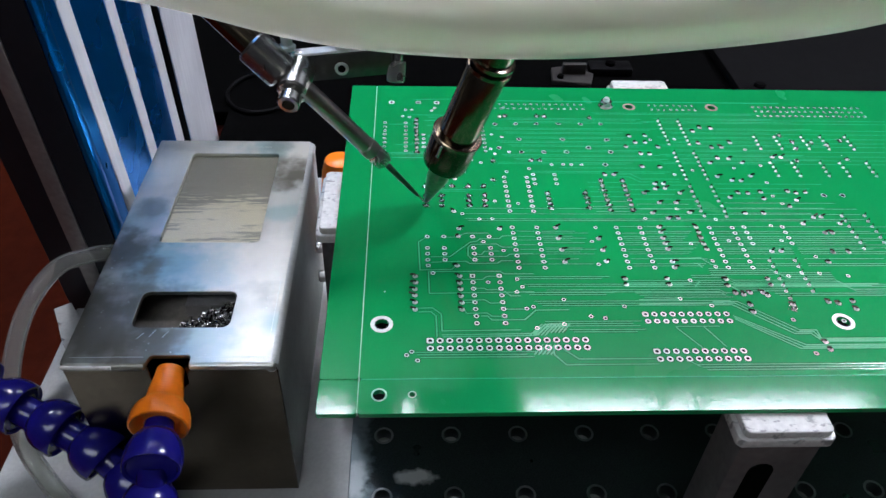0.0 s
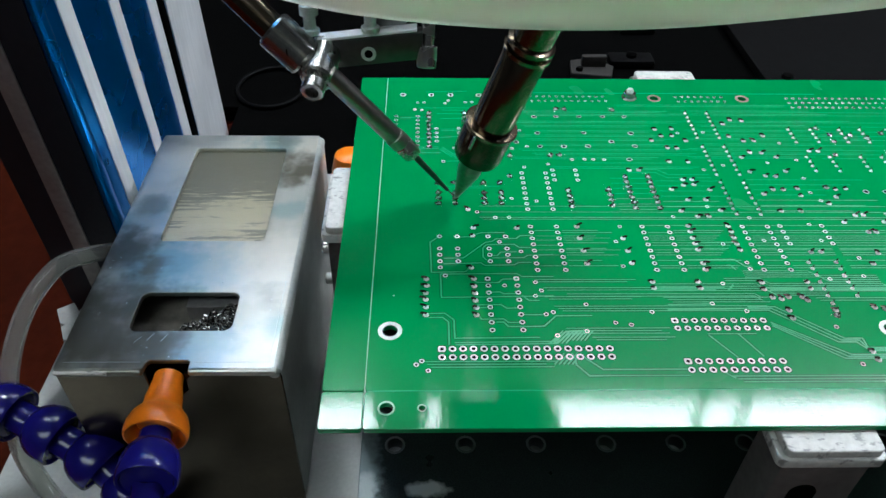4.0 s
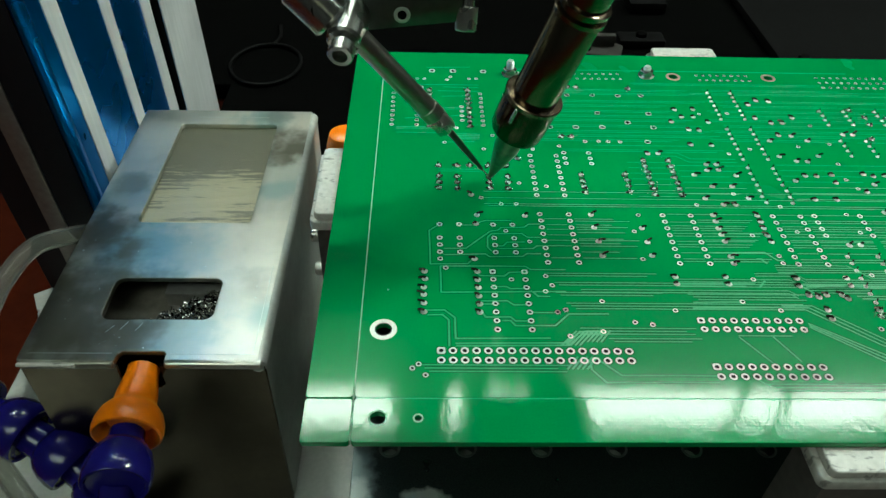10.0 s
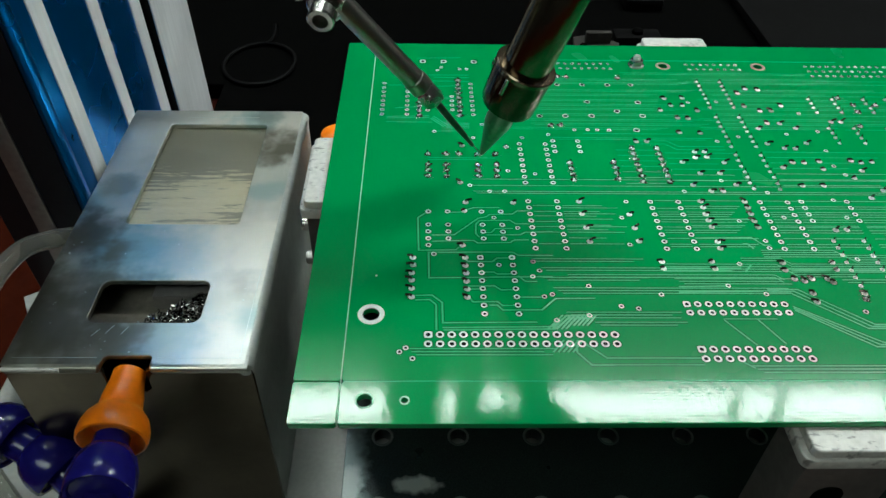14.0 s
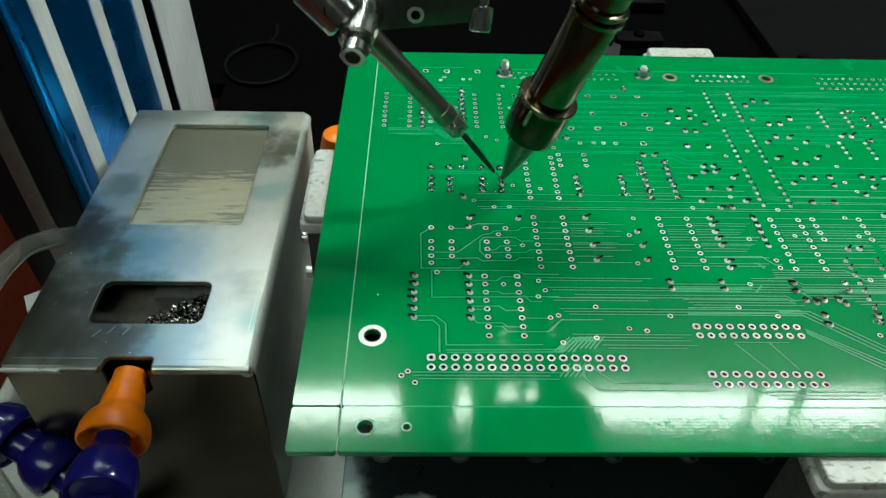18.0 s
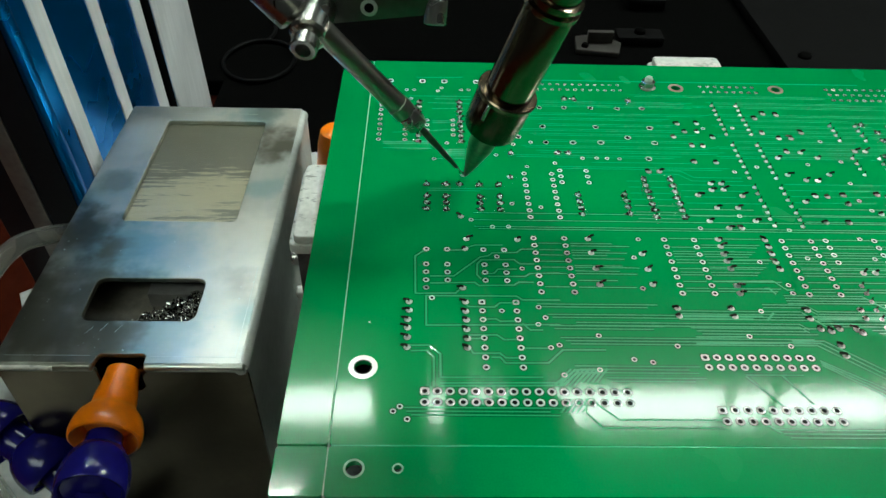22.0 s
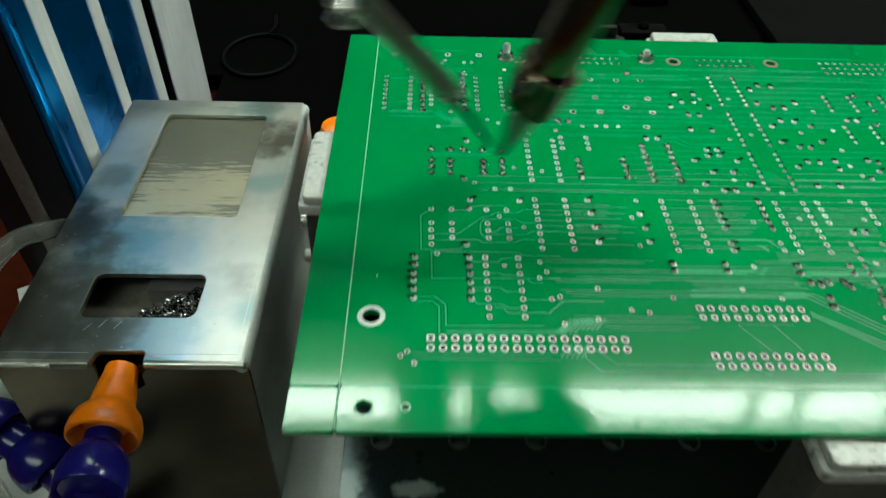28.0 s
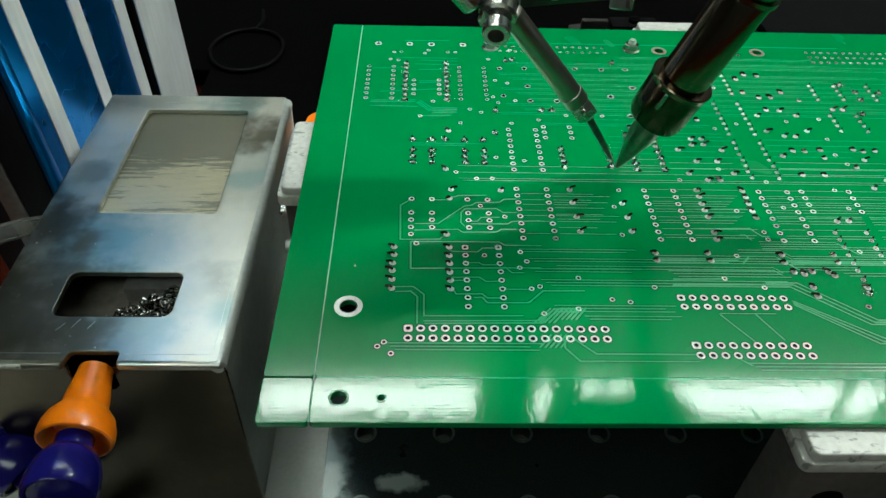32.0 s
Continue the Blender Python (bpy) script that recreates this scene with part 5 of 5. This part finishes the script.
def wire_feeder():
    t = base("solder_wire_feeder", "steel solder wire feeder with a thin guide needle", "wire feeder")
    a, b = Vector((-12.2, -8.0, 20.6)), Vector((-31.8, -12.0, 45.8))
    d = (b - a).normalized()
    tip = Vector((-1.0, -0.6, 1.4))
    n = (a - tip).normalized()
    part("solder_wire", rod(fresh(), tip - n * 0.9, tip + n * 5, 0.28, seg=10, bevel=0.05), SOLDER, t, "thin solder wire")
    part("needle", lathe(fresh(), [(3.2, 0.42), (3.4, 0.5), (9, 0.72), (16, 0.85), (25, 0.9)], tip, n, 16), DARK_STEEL, t, "dark guide needle")
    part("hexagon_nut", lathe(fresh(), [(0, 1.5), (0.3, 2.3), (0.9, 2.75), (4.6, 2.75), (5.2, 2.3)], a, d, 6), STEEL, t, "hexagon nut")
    part("tab", block(fresh(), -15.1, -11.4, 21.6, -13.6, -10.4, 24.2, 0.3), STEEL, t)
    part("guide_tube", lathe(fresh(), [(5.2, 2.2), (5.6, 2.75), (8.6, 2.75), (8.8, 2.5), (30, 2.5), (34, 2.5)], a, d, 24), GUIDE_STEEL, t)
    j0, j1 = Vector((-34.1, -2.4, 49.4)), Vector((-35.74, -14.2, 46.6))
    cyl = part("clamp_cylinder", rod(fresh(), j0, j1, 4.1, seg=32, bevel=0.6), STEEL, t)
    e = (j1 - j0).normalized()
    part("socket_screw", lathe(fresh(), [(0, 1.8), (1.0, 1.8), (1.1, 2.6), (1.4, 2.9), (4.0, 2.9), (4.4, 2.6), (4.45, 1.7), (2.4, 1.6), (2.4, 0.1)], j1, e, 28), STEEL, cyl,
         "socket-head screw")
    k0, k1 = Vector((-46.5, -5.5, 56.0)), Vector((-38.4, -7.8, 48.6))
    g = (k1 - k0).normalized()
    cross = part("cross_clamp", rod(fresh(), k0, k1, 5.0, seg=32, bevel=0.7), STEEL, t)
    hole_dir = Vector((0.25, -0.9, 0.2)).normalized()
    mid = (k0 + k1) / 2 + Vector((0, 0, -0.8))
    part("set_screw", lathe(fresh(), [(4.2, 1.5), (5.06, 1.5), (5.07, 1.3)], mid, hole_dir, 20), HOLE, cross, "black disc for the shade over a set screw")
    part("arm", rod(fresh(), k0 + g * 1.0, k0 - g * 34 + Vector((-3, 4, 2)), 3.6, seg=28), BRONZED, t, "heat-tinted arm")
    bar = bmesh.new()
    block(bar, -37.2, -5.4, 46.2, -9.8, -1.6, 53.4, 0.35)
    for v in bar.verts:
        v.co.z += (v.co.x + 23) * 0.115
    bracket = part("bracket_bar", bar, BAR_STEEL, t, "flat bracket bar")
    part("cross_hole", lathe(fresh(), [(-0.1, 1.9), (0.2, 1.9), (0.3, 1.7), (0.3, 1.2), (0.26, 1.1)], (-23.3, -5.35, 49.2), (0, -1, 0.1), 24), TIN, bracket, "bright countersunk hole")
    part("cross_hole", lathe(fresh(), [(0.2, 1.05), (0.32, 1.05), (0.33, 0.9)], (-23.3, -5.35, 49.2), (0, -1, 0.1), 20), HOLE, bracket, "black disc for the shaded bore")
    # Pale strip paints the lit top face of the bar.
    edge = block(fresh(), -35.8, -5.3, 53.6, -11.2, -1.7, 54.4, 0.2)
    for v in edge.verts:
        v.co.z += (v.co.x + 23) * 0.115
    part("lit_top_strip", edge, BARE_ALU, bracket, "pale strip for the lit upper edge")
    for x, z in ((-37.4, 53.8), (-22.6, 54.6)):
        part("top_screw", lathe(fresh(), [(0, 2.2), (1.2, 2.35), (1.4, 1.5), (4.5, 1.5), (4.8, 2.3), (7, 2.3), (7.3, 1.9)], (x, -4.2, z), (0, 0.1, 1), 18), TIN, bracket)
    part("thumb_screw", lathe(fresh(), [(0, 2.1), (0.3, 2.5), (5.2, 2.5), (5.5, 1.7), (14, 1.7), (14.4, 1.2)], (-8.9, -5.6, 45.6), (0.05, 0.35, 0.94), 24), STEEL, t)
    # Unseen plate, rod and cables, added to cut gaps in the strip's reflection.
    part("mount_plate", block(fresh(), -30, 4, 56, -8, 9, 150, 0.6), DULL_STEEL, t, "unseen vertical mounting plate")
    part("mount_rod", rod(fresh(), (2, 6, 60), (2, 6, 160), 5.5), DULL_STEEL, t)
    for x, y in ((15, 4), (99, -2), (117, 0)):
        part("cable", sweep(fresh(), [(x, y, 82 + (x > 50) * 8), (x + 1, y, 110), (x - 1, y + 2, 140), (x * 0.5, y + 6, 165)], 1.5, 10, 6), CABLE, t, "unseen thin black cable")
    part("link", block(fresh(), -24, -1.8, 52.5, -14, 6, 58, 0.4), DULL_STEEL, t)
    HEAD.append(t)


wire_feeder()


def air_hose():
    t = base("air_hose", "thick milky clear air hose sagging from the soldering head", "hose")
    part("hose", sweep(fresh(), [(-19, 6, 148), (-45, -8, 150), (-76, -40, 132), (-72, -72, 113.5), (-56.9, -79.6, 106.4), (-36.9, -83.1, 103.6), (-17, -86.8, 100.6), (7, -88.7, 99.8), (30.9, -88.9, 101.2), (60.3, -87.1, 105.0),
                                 (86.8, -80, 111.6), (98, -56, 128), (76, -36, 148), (45, -28, 152)], 4.9, 28, 8, 3.1), HOSE_MILKY, t)
    part("end_fitting", rod(fresh(), (-17, 7, 147.8), (-24, 3.5, 148.6), 6.2), BLACK, t, "black push-in fitting")
    part("end_fitting", rod(fresh(), (43, -27.6, 152.2), (52, -29.8, 151.4), 6.2), BLACK, t, "black push-in fitting")
    SAGGING.append(t)


air_hose()


# ---- moving things ----
def motions():
    TABLE_Y = [
        (0, 8.04), (0.2, 8.10), (0.3, 8.80), (0.4, 10.30), (0.5, 10.83), (1, 10.95), (1.5, 10.95), (2, 10.59),
        (2.5, 10.60), (3, 10.73), (3.2, 10.70), (3.3, 10.40), (3.4, 9.00), (3.5, 7.80), (4, 7.40), (4.5, 7.30),
        (5, 6.20), (5.5, 5.34), (6, 5.15), (6.2, 5.12), (6.3, 4.90), (6.4, 3.60), (6.5, 1.88), (6.6, 0.90), (7, 0.36),
        (7.5, 0.21), (8, 0.19), (8.5, 0.07), (9, -0.06), (9.5, 0.10), (9.6, 1.00), (9.7, 3.50), (9.8, 5.20),
        (10, 5.37), (10.5, 5.53), (10.9, 5.55), (11, 5.94), (11.1, 7.20), (11.2, 8.05), (11.5, 8.16), (12, 8.19),
        (12.5, 8.21), (12.6, 9.00), (12.7, 10.30), (12.8, 10.80), (13, 10.87), (13.5, 10.95), (14, 10.71),
        (14.5, 10.53), (15, 10.30), (15.5, 8.80), (16, 7.40), (16.5, 7.88), (17, 7.91), (17.1, 7.20), (17.2, 6.20),
        (17.3, 5.55), (17.5, 5.47), (18, 5.33), (18.5, 5.43), (18.6, 4.50), (18.7, 2.40), (18.8, 0.70), (18.9, 0.20),
        (19, 0.11), (19.5, 0.21), (20, 0.17), (20.1, 0.15), (20.2, -0.30), (20.3, -3.20), (20.4, -3.80), (20.5, -3.87),
        (21, -3.85), (21.5, -3.80), (22, -3.78), (22.5, -3.94), (22.6, -3.80), (22.7, -2.80), (22.8, -1.20),
        (22.9, -0.40), (23, -0.20), (23.5, -0.14), (24, -0.10), (24.5, -0.19), (25, -0.14), (25.2, -0.14),
        (25.3, 0.30), (25.4, 6.40), (25.5, 13.38), (26, 13.30), (26.75, 13.30), (27.5, 13.27), (27.8, 13.20),
        (27.9, 13.00), (28, 9.33), (28.1, 4.60), (28.2, 4.48), (28.3, 4.46), (28.5, 4.46), (29, 4.37), (29.5, 4.20),
        (30, 5.49), (30.5, 7.06), (31, 8.71), (31.5, 10.15), (32, 11.75),
    ]
    HEAD_XZ = [
        (0, -0.13, 0.04), (0.1, -0.10, 0.30), (0.2, 0.00, 3.00), (0.3, 0.10, 6.20), (0.4, 0.17, 7.90),
        (0.5, 0.17, 8.14), (0.6, 0.10, 3.20), (0.7, 0.00, 0.70), (1, -0.13, 0.54), (1.5, 0.07, 0.24),
        (1.7, 0.07, 0.40), (1.8, 0.30, 4.80), (1.9, 2.00, 7.40), (2, 4.47, 7.94), (2.1, 5.10, 6.80), (2.2, 5.17, 1.60),
        (2.3, 5.17, 0.40), (2.5, 5.17, 0.34), (3, 4.87, 0.24), (3.2, 4.90, 0.40), (3.3, 5.00, 4.60), (3.4, 5.20, 7.20),
        (3.5, 5.37, 7.94), (4, 5.20, 0.50), (4.5, 5.10, 0.50), (5, 5.10, 8.00), (5.5, 5.27, 0.54), (6, 5.27, 0.44),
        (6.2, 5.27, 0.50), (6.3, 5.27, 3.50), (6.4, 5.27, 6.60), (6.5, 5.27, 8.34), (6.6, 5.20, 7.80),
        (6.7, 5.10, 4.40), (6.8, 5.07, 1.10), (7, 5.07, 0.74), (7.5, 5.07, 0.54), (7.7, 5.07, 0.60), (7.8, 5.10, 1.20),
        (7.9, 5.15, 5.00), (8, 5.47, 8.34), (8.1, 11.20, 8.20), (8.2, 13.70, 7.60), (8.3, 14.10, 2.60),
        (8.4, 14.17, 0.70), (8.5, 14.17, 0.34), (9, 14.07, 0.44), (9.2, 14.05, 0.50), (9.3, 14.00, 0.90),
        (9.4, 13.97, 5.00), (9.5, 13.97, 8.34), (9.6, 13.97, 8.30), (9.7, 14.00, 7.50), (9.8, 14.05, 2.20),
        (9.9, 14.07, 0.70), (10, 14.07, 0.54), (10.5, 14.37, 0.44), (10.7, 14.30, 0.50), (10.8, 14.20, 0.90),
        (10.9, 14.10, 5.00), (11, 13.97, 8.34), (11.1, 13.97, 8.20), (11.2, 14.00, 7.00), (11.3, 14.05, 2.20),
        (11.4, 14.07, 0.60), (11.5, 14.07, 0.44), (12, 14.17, 0.44), (12.2, 14.10, 0.50), (12.3, 14.00, 0.90),
        (12.4, 13.95, 4.60), (12.5, 13.87, 8.34), (12.6, 13.95, 8.20), (12.7, 14.10, 7.20), (12.8, 14.20, 2.40),
        (12.9, 14.27, 0.60), (13, 14.27, 0.44), (13.5, 14.27, 0.64), (13.7, 14.25, 0.60), (13.8, 14.20, 0.80),
        (13.9, 14.10, 3.60), (14, 14.07, 8.04), (14.1, 15.20, 8.00), (14.2, 18.00, 7.20), (14.3, 19.10, 3.00),
        (14.4, 19.17, 0.80), (14.5, 19.17, 0.54), (15, 19.30, 0.40), (15.5, 19.40, 8.00), (16, 19.40, 0.30),
        (16.5, 19.37, 0.44), (16.8, 19.35, 0.50), (16.9, 19.30, 3.00), (17, 19.27, 7.44), (17.1, 19.27, 8.10),
        (17.2, 19.30, 7.90), (17.3, 19.40, 5.40), (17.4, 19.45, 1.70), (17.5, 19.47, 0.84), (18, 19.27, 0.54),
        (18.3, 19.25, 0.55), (18.4, 19.20, 1.00), (18.5, 19.17, 5.64), (18.6, 19.17, 8.00), (18.7, 19.17, 8.10),
        (18.8, 19.17, 7.60), (18.9, 19.17, 2.40), (19, 19.17, 0.34), (19.5, 19.17, 0.54), (19.8, 19.17, 0.55),
        (19.9, 19.17, 0.80), (20, 19.17, 2.94), (20.1, 19.00, 7.00), (20.2, 17.40, 8.00), (20.3, 11.80, 8.00),
        (20.4, 10.80, 6.60), (20.5, 10.37, 1.94), (20.6, 10.30, 0.70), (21, 10.27, 0.64), (21.5, 10.37, 0.64),
        (22, 10.27, 0.64), (22.5, 10.17, 0.64), (22.6, 10.10, 3.00), (22.7, 10.00, 4.70), (22.8, 9.40, 4.80),
        (22.9, 9.00, 4.40), (23, 8.97, 2.24), (23.1, 9.00, 0.70), (23.5, 9.07, 0.64), (24, 9.07, 0.64),
        (24.5, 8.97, 0.54), (25, 8.77, 0.64), (25.1, 8.80, 0.70), (25.2, 8.90, 4.20), (25.3, 9.00, 4.60),
        (25.4, 9.10, 5.30), (25.5, 9.17, 5.44), (26, 9.10, 0.60), (26.75, 9.00, 0.60), (27.5, 8.97, 0.74),
        (27.7, 8.97, 0.75), (27.8, 8.97, 3.00), (27.9, 9.20, 4.80), (28, 17.97, 5.44), (28.1, 48.00, 5.50),
        (28.2, 53.30, 4.80), (28.3, 53.40, 2.50), (28.4, 53.40, 1.00), (28.5, 53.37, 0.64), (29, 53.37, 0.64),
        (29.5, 53.47, 0.54), (30, 53.57, 0.44), (30.5, 53.47, 0.64), (31, 53.17, 0.94), (31.5, 53.37, 0.64),
        (32, 53.27, 0.74),
    ]
    for thing in TABLE:
        x, y = STUDS.get(thing.name, (0, 0))
        walk(thing, [(a, Matrix.Translation((x * MM, (y + s) * MM, 0))) for a, s in TABLE_Y])
    for thing in HEAD:
        walk(thing, [(a, Matrix.Translation((x * MM, 66.5 * MM, z * MM))) for a, x, z in HEAD_XZ])
    for thing in SAGGING:  # the slack hose follows the lifts only in part
        walk(thing, [(a, Matrix.Translation((x * MM, 66.5 * MM, (0.45 * z + 0.1) * MM))) for a, x, z in HEAD_XZ])


motions()
